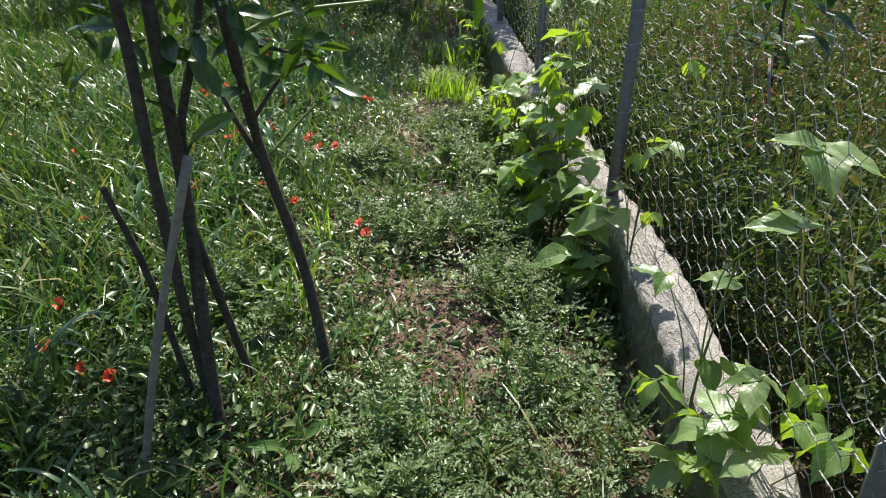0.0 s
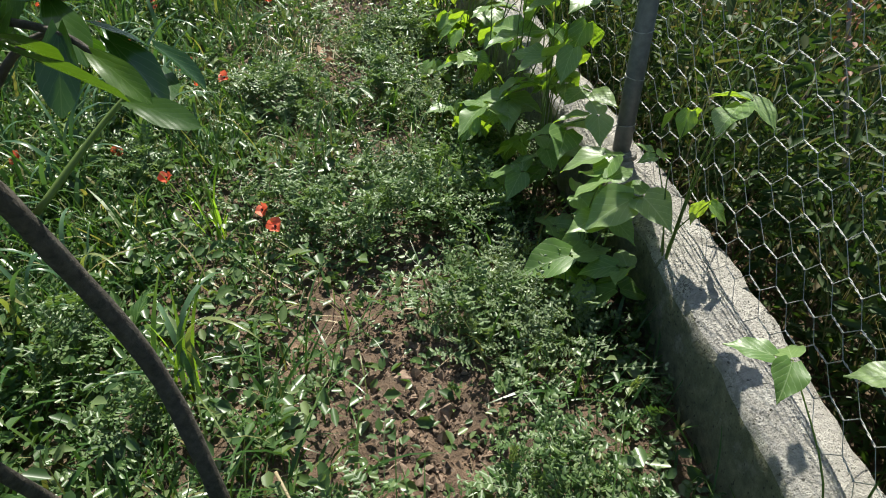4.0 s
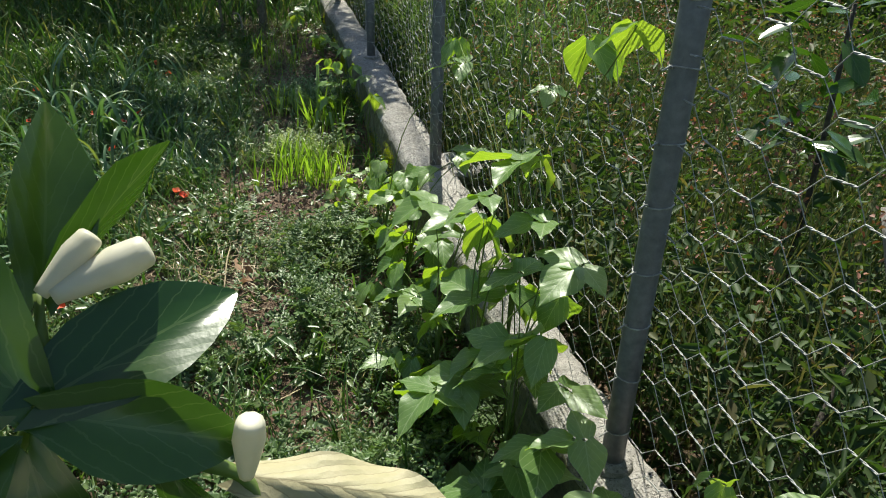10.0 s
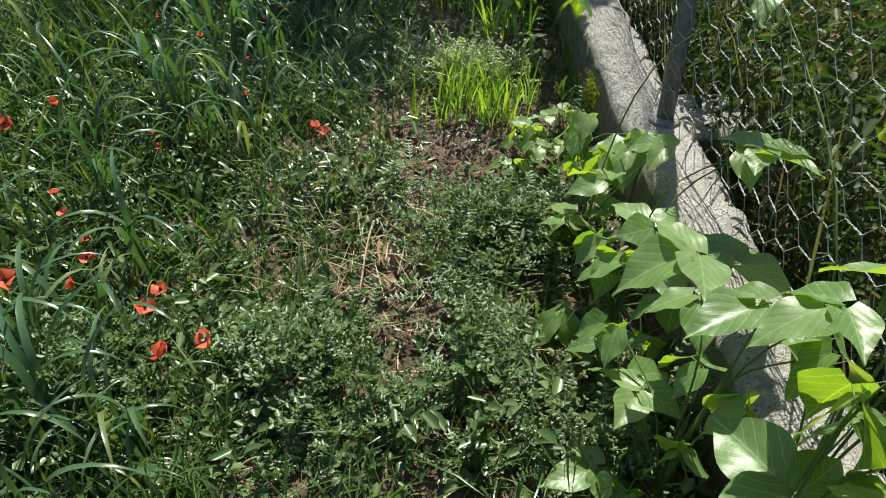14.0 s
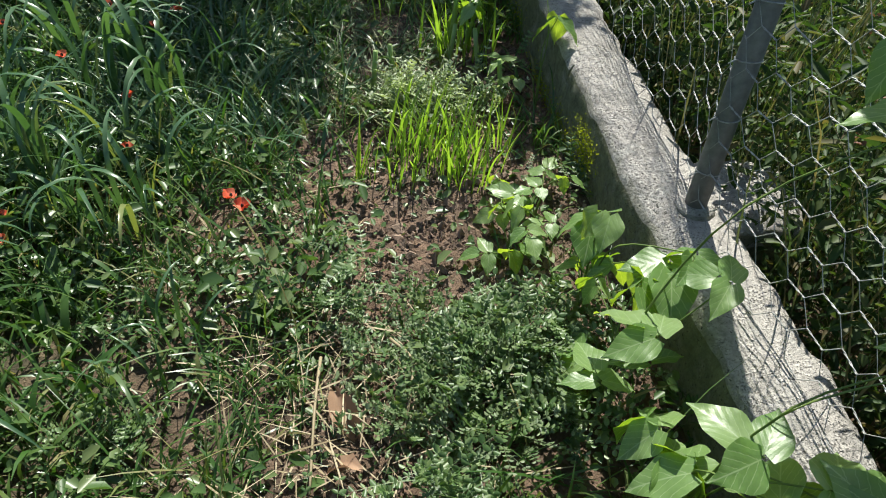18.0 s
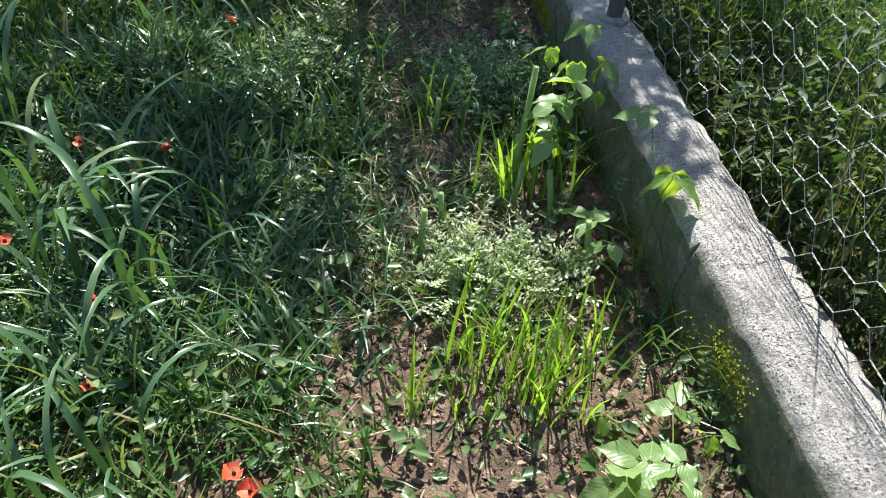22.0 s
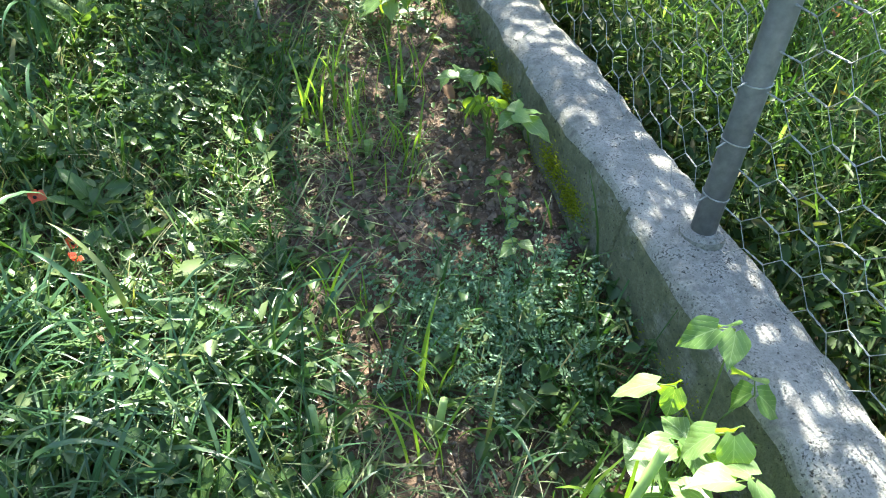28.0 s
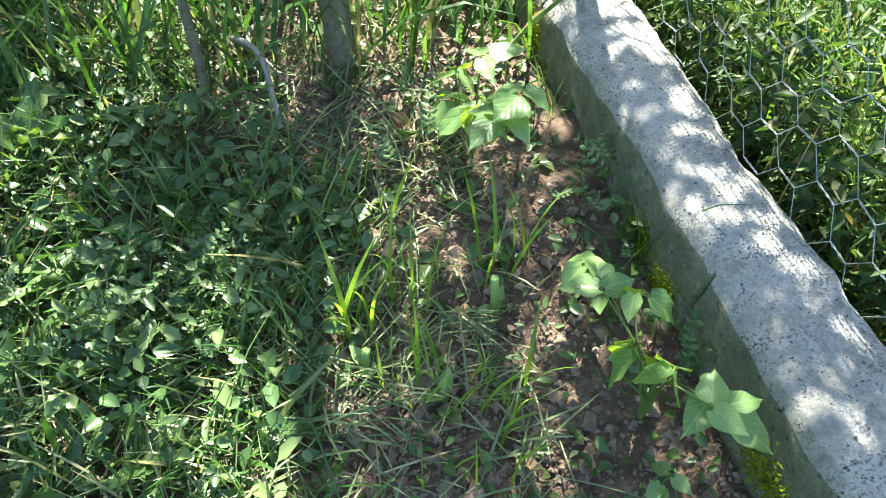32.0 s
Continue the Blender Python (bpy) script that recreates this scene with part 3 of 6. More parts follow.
def chicken_wire(y0, y1, high, posts):
    """Hexagon netting: level twisted strands joined by zigzag single wires."""
    period, rise, twist = 0.16, 0.04, 0.048
    rows, cols = int(high / rise), int((y1 - y0) / (period / 2))
    pieces = []

    def at(y, z):
        bulge = 0.012 * math.sin(y * 3.7 + z * 2.1) + 0.008 * math.sin(y * 9.0 - z * 5.0)
        low = math.exp(-z / 0.06) * 0.012
        if y > 4.2:
            bulge += 0.085 * math.sin(math.pi * (((y - 4.2) / 1.675) % 1.0)) ** 0.6
        return Vector((float(wall_x(y)) + 0.012 + bulge - low + LEAN_X * z, y + LEAN_Y * z + 0.006 * math.sin(z * 23 + y * 11), float(wall_top(y)) + 0.008 + z + 0.006 * math.sin(y * 17 + z * 13)))

    def strand(p, q, r):
        d = (q - p).normalized()
        u = d.cross(Vector((1, 0, 0))).normalized()
        w = d.cross(u)
        ring = [u * r, w * r, -u * r, -w * r]
        v = [tuple(p + o) for o in ring] + [tuple(q + o) for o in ring]
        return v, [(n, (n + 1) % 4, 4 + (n + 1) % 4, 4 + n) for n in range(4)]

    for r in range(rows):
        for c in range(cols):
            if (r + c) % 2:
                continue
            y, z = y0 + c * period / 2, r * rise
            a, b = at(y - twist / 2, z), at(y + twist / 2, z)
            for sgn in (-1, 1):
                k = 5
                for s in range(k):
                    t0, t1 = s / k, (s + 1) / k
                    off = [Vector((math.cos(t * 9 + (sgn > 0) * math.pi), 0, math.sin(t * 9 + (sgn > 0) * math.pi))) * 0.0012 for t in (t0, t1)]
                    pieces.append(strand(a.lerp(b, t0) + off[0], a.lerp(b, t1) + off[1], 0.0012))
            if r + 1 < rows:
                pieces.append(strand(b, at(y + period / 2 - twist / 2, z + rise), 0.0009))
                pieces.append(strand(a, at(y - period / 2 + twist / 2, z + rise), 0.0009))
    ob = tagged(new("wire_netting"), "galvanised hexagonal chicken wire stretched along steel posts", "wire netting")
    mids = np.array([np.mean([q[1] for q in v]) for v, f in pieces])
    for a, b in zip(posts, posts[1:]):
        pick = [p for p, m in zip(pieces, mids) if a <= m < b]
        v, f = join(pick)
        part("netting_panel", mesh_of("netting_panel", v, f, WIRE), ob)
    return ob


chicken_wire(-0.9, 10.9, 1.35, POSTS)

# ---- ground cover ----
def patchy(x, y, size, seed):
    """Smooth random field from 0 to 1 with patches of that size."""
    t = np.random.default_rng(seed).uniform(size=(64, 64))
    u, v = x / size + 400.3, y / size + 300.7
    i, j = np.floor(u).astype(int), np.floor(v).astype(int)
    a, b = u - i, v - j
    a, b = a * a * (3 - 2 * a), b * b * (3 - 2 * b)
    i, j = i % 63, j % 63
    return t[i, j] * (1 - a) * (1 - b) + t[i + 1, j] * a * (1 - b) + t[i, j + 1] * (1 - a) * b + t[i + 1, j + 1] * a * b


def thin(x, y, share):
    keep = RNG.uniform(size=len(x)) < share
    return x[keep], y[keep]


def ease(v, lo, hi):
    v = np.clip((v - lo) / (hi - lo), 0, 1)
    return v * v * (3 - 2 * v)


def bushy(x, y):
    """Where vetch grows thick: clumps, more of them near the wall and before the dug bed."""
    return ease(patchy(x, y, 0.26, 3) * 0.7 + patchy(x, y, 0.09, 4) * 0.3 + 0.10 * np.clip((x + 0.1) * 2, -1, 1) - 0.16 * ease(y, 4.3, 5.2), 0.38, 0.62)


def swell(x, y):
    """How high the weeds stand: rounded mounds a hand wide, with dark gaps between them."""
    a = ease(patchy(x, y, 0.19, 21), 0.34, 0.72)
    b = ease(patchy(x + 0.3 * y, y - 0.3 * x, 0.085, 22), 0.25, 0.75)
    return np.clip(a * (0.45 + 0.55 * b) + 0.25 * b * (1 - a) * (a > 0.05), 0, 1)


def frayed(x, y, x0, x1, y0, y1, by=1.2):
    """Thin out towards the edges of a plot, unevenly."""
    d = np.minimum(np.minimum(x - x0, x1 - x), np.minimum(y - y0, y1 - y)) / by
    return thin(x, y, np.clip(d + (patchy(x, y, 0.5, 41) - 0.5) * 1.2 * (d < 1) + 0.1, 0, 1))


def raised(x, y, h):
    p = on_land(x, y)
    p[:, 2] += h
    return p


x, y = scatter(56000, -0.8, 0.78, 0.4, 7.6)
x, y = thin(x, y, bushy(x, y) * (0.03 + 0.97 * swell(x, y)) * cover(x, y))
deep = bushy(x, y) * swell(x, y)
n = len(x)
stuff("vetch", sprigs(raised(x, y, 0.15 * deep * RNG.uniform(0, 1, n) ** 0.6), (0.045 + 0.06 * deep) * RNG.uniform(0.6, 1.3, n), 6, RNG.uniform(0.010, 0.019, n), (0.1, 1.3)), VETCH, "low bushy clumps of small-leaved vetch on the soil", "weeds")
x, y = scatter(52000, -0.95, 0.78, 0.4, 7.8)
x, y = thin(x, y, 0.12 + 0.88 * ease(patchy(x, y, 0.11, 23), 0.3, 0.6))
h = RNG.uniform(0.003, 0.05, len(x)) * np.clip(cover(x, y) * 1.3, 0.1, 1) * (0.3 + 1.6 * patchy(x, y, 0.11, 23))
big = np.where(y > 5.3, 1.45, 1.0) * RNG.gamma(3.0, 0.36, len(x))
stuff("clover", leaflets(raised(x, y, h), random_way(len(x), -0.3, 0.6), random_way(len(x), 0.8, 1.57), 0.016 * big, 0.010 * big), CLOVER, "tiny clover and chickweed leaves close to the soil", "weeds")
x, y = scatter(15000, -1.0, 0.45, 0.4, 7.6)
x, y = thin(x, y, np.where(y > 5.2, 1.0, 0.6) * ease(patchy(x, y, 0.16, 25) + 0.12 * (y > 5.2) - 0.12 * np.clip(x * 3, -1, 1), 0.45, 0.65))
h = RNG.uniform(0.02, 0.13, len(x)) * (0.3 + patchy(x, y, 0.16, 25))
stuff("broad_weeds", leaflets(raised(x, y, h), random_way(len(x), -0.4, 0.6), random_way(len(x), 0.7, 1.57), RNG.uniform(0.02, 0.055, len(x)), RNG.uniform(0.012, 0.028, len(x))), CLOVER, "patches of broader-leaved weeds in the bed", "weeds")
x, y = frayed(*scatter(76000, -4.6, -0.7, -0.6, 9.4, False), -4.6, 9, -0.6, 9.9)
h = RNG.uniform(0.01, 0.18, len(x)) * (0.3 + patchy(x, y, 0.3, 12))
stuff("meadow_leaves", leaflets(on_land(x, y) + np.stack([0 * h, 0 * h, h], -1), random_way(len(x), -0.5, 0.8), random_way(len(x), 0.5, 1.57), RNG.uniform(0.012, 0.055, len(x)), RNG.uniform(0.008, 0.024, len(x))), CLOVER, "low broad weeds between the grass", "weeds")

# ---- grass ----
x, y = scatter(60000, -0.9, 0.76, 0.3, 7.8)
x, y = thin(x, y, (0.15 + 0.85 * (1 - bushy(x, y))) * (0.25 + 0.75 * ease(patchy(x, y, 0.14, 5), 0.3, 0.7)) * np.where(y > 4.6, 1.0, 0.75))
n = len(x)
stuff("short_grass", blades(on_land(x, y), RNG.gamma(3.0, 0.032, n) + 0.02, RNG.gamma(4.0, 0.0009, n) + 0.0012, RNG.uniform(0.1, 1.0, n), RNG.uniform(0.2, 1.6, n), 4), GRASS, "short tufted grass among the vetch", "grass")
x, y = frayed(*scatter(66000, -4.6, -0.12, -0.6, 9.4, False), -4.6, 9, -0.6, 9.9)
x, y = thin(x, y, np.clip((-0.1 - x) * 2.2, 0.05, 1) * (0.35 + 0.65 * ease(patchy(x, y, 0.2, 6), 0.25, 0.65)))
tall = np.clip((-x - 0.1) * 0.9, 0.3, 1) * (0.6 + 0.6 * patchy(x, y, 0.35, 7))
n = len(x)
stuff("meadow_grass", blades(on_land(x, y), RNG.uniform(0.16, 0.46, n) * tall, RNG.gamma(4.0, 0.0016, n) + 0.002, RNG.uniform(0.02, 0.5, n), RNG.uniform(0.3, 2.2, n), 5), GRASS, "tall arching meadow grass with wild poppies", "grass")
x, y = scatter(13000, -1.0, 0.12, 4.7, 6.1, False)
x, y = thin(x, y, np.clip(0.25 - x, 0.1, 1) * cover(x, y) * (0.3 + 0.7 * ease(patchy(x, y, 0.22, 8), 0.3, 0.65)))
n = len(x)
stuff("lush_grass", blades(on_land(x, y), RNG.uniform(0.08, 0.26, n), RNG.gamma(4.0, 0.0013, n) + 0.002, RNG.uniform(0.1, 0.9, n), RNG.uniform(0.4, 2.0, n), 5), LUSH, "lush arching blue-green grass in the shade", "grass")
x, y = scatter(12000, -7, 0.75, 7.4, 12, False)
stuff("far_grass", blades(on_land(x, y), RNG.uniform(0.2, 0.6, len(x)), RNG.uniform(0.006, 0.016, len(x)), RNG.uniform(0.02, 0.6, len(x)), RNG.uniform(0.3, 2.0, len(x)), 4), GRASS, "rough grass under the trees", "grass")
SHOOTS = [(0.33, 4.74, 0.13, 70, 0.12, 0.26), (0.14, 4.66, 0.03, 10, 0.12, 0.22), (0.44, 4.68, 0.11, 60, 0.12, 0.24), (0.24, 4.62, 0.06, 12, 0.08, 0.18), (0.56, 4.82, 0.05, 10, 0.12, 0.2), (0.55, 5.42, 0.10, 26, 0.16, 0.36), (0.47, 5.33, 0.03, 8, 0.2, 0.36), (0.60, 5.27, 0.03, 8, 0.16, 0.32), (0.42, 5.38, 0.06, 12, 0.10, 0.28), (0.33, 4.98, 0.10, 16, 0.08, 0.2)]
SHOOTS += [(0.19, 6.74, 0.04, 14, 0.12, 0.26), (0.28, 6.62, 0.06, 18, 0.08, 0.2), (0.33, 6.78, 0.07, 18, 0.1, 0.24), (0.50, 6.80, 0.06, 12, 0.1, 0.26), (0.42, 6.55, 0.07, 14, 0.08, 0.2), (0.3, 5.75, 0.12, 22, 0.1, 0.28)]
SHOOTS += [(0.18, 6.0, 0.1, 14, 0.1, 0.22), (0.3, 3.25, 0.06, 12, 0.08, 0.16), (-0.3, 2.6, 0.08, 14, 0.12, 0.3), (-0.35, 1.95, 0.06, 10, 0.2, 0.4), (0.35, 6.45, 0.1, 14, 0.08, 0.16), (0.2, 7.0, 0.12, 18, 0.1, 0.22)]
# the garden goes on around the bed
def around(n, x0, x1, y0, y1, inner):
    x, y = RNG.uniform(x0, x1, n), RNG.uniform(y0, y1, n)
    edge = patchy(x, y, 1.1, 31) * 0.8
    keep = (x < inner[0] + edge) | (x > inner[1] - edge) | (y < inner[2] + edge) | (y > inner[3] - edge)
    keep &= (np.abs(x - wall_x(y)) > 0.14) & (RNG.uniform(size=n) < 0.25 + 0.75 * ease(patchy(x, y, 0.7, 32), 0.2, 0.6))
    return x[keep], y[keep]


x, y = around(46000, -11, 12, -7, 17, (-4.0, 3.9, -1.0, 9.4))
n = len(x)
stuff("outer_grass", blades(on_land(x, y), RNG.gamma(4.0, 0.07, n) + 0.05, RNG.uniform(0.008, 0.022, n), RNG.uniform(0.05, 0.7, n), RNG.uniform(0.3, 2.0, n), 3), GRASS, "rough unmown grass round the garden bed", "grass")
x, y = around(52000, -11, 12, -7, 17, (-4.0, 3.9, -1.0, 9.4))
n = len(x)
stuff("outer_weeds", leaflets(raised(x, y, RNG.beta(1.2, 2.2, n) * (0.12 + 0.4 * patchy(x, y, 0.9, 33))), random_way(n, -0.6, 0.7), random_way(n, 0.5, 1.57), RNG.uniform(0.05, 0.16, n), RNG.uniform(0.025, 0.06, n)), CLOVER, "broad weeds growing round the garden bed", "weeds")
# ---- weeds behind the fence ----
x, y = frayed(*scatter(21000, 1.02, 4.8, -0.9, 10.5, False), -9, 4.9, -1.2, 11)
h = RNG.uniform(0.25, 0.75, len(x)) * np.where(y < 5.2, 1.0, 0.6)
stuff("weed_stalks", blades(on_land(x, y), h * np.where(y < 5.2, 1.15, 1.0), RNG.uniform(0.002, 0.006, len(x)), RNG.uniform(0.0, 0.4, len(x)), RNG.uniform(-0.3, 0.8, len(x)), 4), STALK, "thin dry and green weed stalks behind the fence", "weeds")
n = 135000
x, y = frayed(1.02 + 4.0 * RNG.uniform(0, 1, n) ** 1.6, RNG.uniform(-1.2, 11, n), -9, 4.9, -1.2, 11)
n = len(x)
h = RNG.beta(1.3, 1.6, n) * np.where(y < 5.2, 0.68, 0.35)
stuff("weed_leaves", leaflets(on_land(x, y) + np.stack([0 * h, 0 * h, h], -1), random_way(n, -0.8, 0.9), random_way(n, 0.3, 1.57), RNG.uniform(0.016, 0.065, n), RNG.uniform(0.006, 0.022, n)), WEED, "tangle of small weed leaves behind the fence", "weeds")
x, y = scatter(12000, 1.03, 3.4, -0.4, 10.0, False)
stuff("verge_grass", blades(on_land(x, y), RNG.uniform(0.2, 0.6, len(x)) * np.clip((x - 0.98) / 0.35, 0.25, 1), RNG.uniform(0.003, 0.008, len(x)), RNG.uniform(0.02, 0.6, len(x)), RNG.uniform(0.3, 2.0, len(x)), 5), GRASS, "long grass behind the fence", "grass")
x, y = frayed(RNG.uniform(2.6, 9.0, 34000), RNG.uniform(-2.5, 14.0, 34000), 2.2, 9.0, -2.5, 14, 1.6)
n = len(x)
h = RNG.beta(1.3, 1.6, n) * 0.8
stuff("far_weeds", leaflets(on_land(x, y) + np.stack([0 * h, 0 * h, h], -1), random_way(n, -0.8, 0.9), random_way(n, 0.3, 1.57), RNG.uniform(0.05, 0.13, n), RNG.uniform(0.02, 0.05, n)), WEED, "overgrown weeds beyond the fence", "weeds")
x, y = frayed(RNG.uniform(1.03, 3.0, 15000), RNG.uniform(5.2, 9.6, 15000), -3, 3.4, 5.2, 10.4, 1.0)
n = len(x)
stuff("bank_grass", blades(on_land(x, y), RNG.uniform(0.2, 0.55, n) * np.clip((x - 0.98) / 0.35, 0.25, 1), RNG.uniform(0.004, 0.010, n), RNG.uniform(0.05, 0.7, n), RNG.uniform(0.4, 2.0, n), 5), BANK, "soft light green grass behind the netting", "grass")
x, y = RNG.uniform(1.15, 3.4, 150), RNG.uniform(2.2, 6.5, 150)
pieces = []
for px, py in zip(x, y):
    m = 26
    t = RNG.uniform(0.5, 1, m)
    root = np.stack([px + RNG.normal(0, 0.012, m), py + RNG.normal(0, 0.012, m), float(land(px, py)) + t * 0.85], -1)
    pieces.append(leaflets(root, random_way(m, -0.2, 1.2), random_way(m, 0.2, 1.5), RNG.uniform(0.010, 0.022, m), RNG.uniform(0.006, 0.012, m)))
stuff("dock_spikes", join(pieces), REDSPIKE, "rusty red dock seed spikes behind the fence", "weeds")

# ---- soil crumbs, pebbles, straw ----
def crumbs(x, y, size):
    n = len(x)
    o = np.array([[1, 0, 0], [-1, 0, 0], [0, 1, 0], [0, -1, 0], [0, 0, 1], [0, 0, -1]], float)
    v = on_land(x, y, -0.002)[:, None] + o[None] * size[:, None, None] * RNG.uniform(0.45, 1.3, (n, 6, 1)) + RNG.normal(0, 0.22, (n, 6, 3)) * size[:, None, None]
    f = np.array([(4, 0, 2), (4, 2, 1), (4, 1, 3), (4, 3, 0), (5, 2, 0), (5, 1, 2), (5, 3, 1), (5, 0, 3)])
    return v.reshape(-1, 3), (np.arange(n)[:, None, None] * 6 + f[None]).reshape(-1, 3)


x, y = scatter(90000, -0.3, 0.76, 0.8, 7.9, False)
keep = RNG.uniform(size=len(x)) > cover(x, y) ** 0.7
x, y = x[keep], y[keep]
stuff("soil_crumbs", crumbs(x, y, np.clip(RNG.gamma(1.3, 0.0022, len(x)) + 0.0012, 0, 0.015)), CLOD, "loose crumbs of red-brown soil", "soil", False)
cx, cy = scatter(9000, -0.1, 0.74, 1.4, 7.6, False)
cx, cy = thin(cx, cy, np.clip(1 - cover(cx, cy), 0, 1) ** 1.5 * 0.55)
stuff("soil_clods", crumbs(cx, cy, np.clip(RNG.gamma(2.0, 0.004, len(cx)) + 0.003, 0, 0.022)), CLOD, "clods of dug red-brown soil lying in the bed", "soil", False)
cx, cy = scatter(5200, -0.1, 0.72, 1.4, 7.6, False)
cx, cy = thin(cx, cy, np.clip(1 - cover(cx, cy), 0, 1))
big = RNG.gamma(3.0, 0.006, len(cx)) + 0.006
stuff("seedlings", leaflets(raised(cx, cy, RNG.uniform(0.004, 0.035, len(cx))), random_way(len(cx), -0.3, 0.7), random_way(len(cx), 0.7, 1.57), big, big * 0.55), CLOVER, "scattered small seedlings on the bare soil", "weeds")
x, y = RNG.normal(0.42, 0.2, 260), RNG.normal(6.55, 0.45, 260)
keep = x < 0.74
stuff("pebbles", crumbs(x[keep], y[keep], RNG.uniform(0.003, 0.008, keep.sum())), PEBBLE, "small grey pebbles on bare soil", "pebbles", False)
x, y = scatter(1100, -0.4, 0.5, 1.2, 7.6)
x2, y2 = RNG.normal(0.06, 0.14, 260), RNG.normal(3.85, 0.22, 260)
x, y = np.concatenate([x, x2]), np.concatenate([y, y2])
stuff("straw", blades(raised(x, y, np.where(np.hypot(x - 0.06, y - 3.85) < 0.35, RNG.uniform(0.02, 0.075, len(x)), 0.018)), RNG.uniform(0.03, 0.16, len(x)), RNG.uniform(0.0015, 0.0045, len(x)), RNG.uniform(1.2, 1.6, len(x)), RNG.uniform(-0.1, 0.3, len(x)), 3), STRAW, "dry straw lying on the weeds", "straw")


x, y = scatter(7500, -0.85, 0.5, 4.9, 7.7, False)
x, y = thin(x, y, 0.25 + 0.75 * ease(patchy(x, y, 0.2, 51), 0.3, 0.6))
n = len(x)
stuff("wilted_grass", blades(raised(x, y, RNG.uniform(0.0, 0.05, n)), RNG.uniform(0.04, 0.16, n), RNG.uniform(0.0015, 0.005, n), RNG.uniform(0.7, 1.5, n), RNG.uniform(-0.2, 0.8, n), 4), WILTED, "pale wilting grass lying among the weeds", "grass")

# ---- leaf meshes ----
def leaf_mesh(name, mat, shape, long=1.0, wide=0.7, droop=0.3, fold=0.18, ruffle=0.02, nu=9, nv=7, seed=0):
    """A leaf blade along +y from its stalk, with a folded rib, a bent tip and a wavy rim; it has a thin second face below."""
    rng = np.random.default_rng(seed)
    u, w = np.linspace(0, 1, nu), np.linspace(-1, 1, nv)
    half = np.array([shape(t) for t in u]) * wide / 2
    ph = rng.uniform(0, 6, 3)
    v, uvs = [], []
    for t, hw in zip(u, half):
        back = 0.06 * long * (1 - t) ** 6
        for s in w:
            z = -droop * long * t ** 2 + fold * abs(s) * hw + ruffle * abs(s) ** 2 * math.sin(t * 14 + ph[0] + (s > 0) * ph[1])
            v.append((s * hw * (1 - 0.06 * math.sin(t * 5 + ph[2])), t * long - back * abs(s) * 2, z))
            uvs.append((0.5 + s * hw / wide, t))
    i, j = np.meshgrid(np.arange(nu - 1), np.arange(nv - 1), indexing="ij")
    f = np.stack([i * nv + j, i * nv + j + 1, (i + 1) * nv + j + 1, (i + 1) * nv + j], -1).reshape(-1, 4)
    return mesh_of(name, np.array(v), f, mat, True, uvs)


def heart(t):
    if t < 0.27:
        return 0.40 + 0.60 * math.sin(math.pi / 2 * t / 0.27)
    return max(0.01, math.cos(math.pi / 2 * (t - 0.27) / 0.73) ** 1.35)


def lance(t):
    return max(0.04, math.sin(math.pi * min(1.0, 0.04 + t * 0.95)) ** 0.75)


BEAN_LEAVES = [leaf_mesh("leaflet", BEAN, heart, 1.0, RNG.uniform(0.70, 0.80), RNG.uniform(0.02, 0.28), RNG.uniform(0.08, 0.35), 0.03, 12, 9, seed=k) for k in range(7)]
CITRUS_LEAVES = [leaf_mesh("leaf", CITRUS, lance, 1.0, RNG.uniform(0.44, 0.52), RNG.uniform(0.02, 0.25), RNG.uniform(0.15, 0.5), 0.012, 8, 5, seed=20 + k) for k in range(5)]


def leaf_pose(at, azimuth, droop, roll, size):
    return pose(*at, 0, 0, azimuth) @ pose(0, 0, 0, -droop, 0, 0) @ pose(0, 0, 0, 0, roll, 0) @ Matrix.Scale(size, 4)


def bean_plant(base, nodes, size=0.118, label="climbing bean plant with broad three-part green leaves", toward=60, lit=0.38):
    """A bean: twining stem, leaf stalks and leaves of three heart-shaped leaflets. Nodes: where each leaf's three stalks meet."""
    bx, by = base
    bz = float(land(bx, by))
    plant = tagged(new("bean_plant"), label, "bean plant", "bean plants along the wall")
    plant.matrix_basis = pose(bx, by, bz)
    o = Vector((bx, by, bz))
    for k, (nx, ny, nz, *s) in enumerate(nodes):
        node = Vector((nx, ny, nz)) - o
        knee = Vector((node.x * 0.35, node.y * 0.35, node.z * 0.75)) + Vector(RNG.normal(0, 0.015, 3))
        stalk = [tube(smooth_line([(0, 0, -0.02), (node.x * 0.08, node.y * 0.08, node.z * 0.35), tuple(knee), tuple(node)], 4), [0.0032, 0.0022, 0.0014], 5)]
        leaves = []
        big = size * RNG.uniform(0.82, 1.2) * (s[0] if s else 1.0)
        sunward = RNG.uniform() < lit
        az = (5 if sunward else toward) + RNG.normal(0, 55 if sunward else 80)
        for turn, rel in ((0, 1.0), (78, 0.88), (-78, 0.88)):
            a = radians(az + turn)
            step = Vector((math.cos(a + math.pi / 2), math.sin(a + math.pi / 2), 0)) * (0.028 if turn == 0 else 0.006)
            m = leaf_pose(node + step, az + turn + RNG.normal(0, 8), RNG.uniform(25, 70) if sunward else RNG.uniform(-14, 24), RNG.normal(0, 14), big * rel * RNG.uniform(0.9, 1.1))
            leaves.append((BEAN_LEAVES[int(RNG.integers(7))], m))
            if turn == 0:
                stalk.append(tube([tuple(node), tuple(node + step)], [0.0014, 0.001], 5))
        held = part("leaf_stalk", quads_mesh("leaf_stalk", stalk, BEANSTEM), plant)
        for me, m in leaves:
            part("leaflet", me, held, m)
    return plant


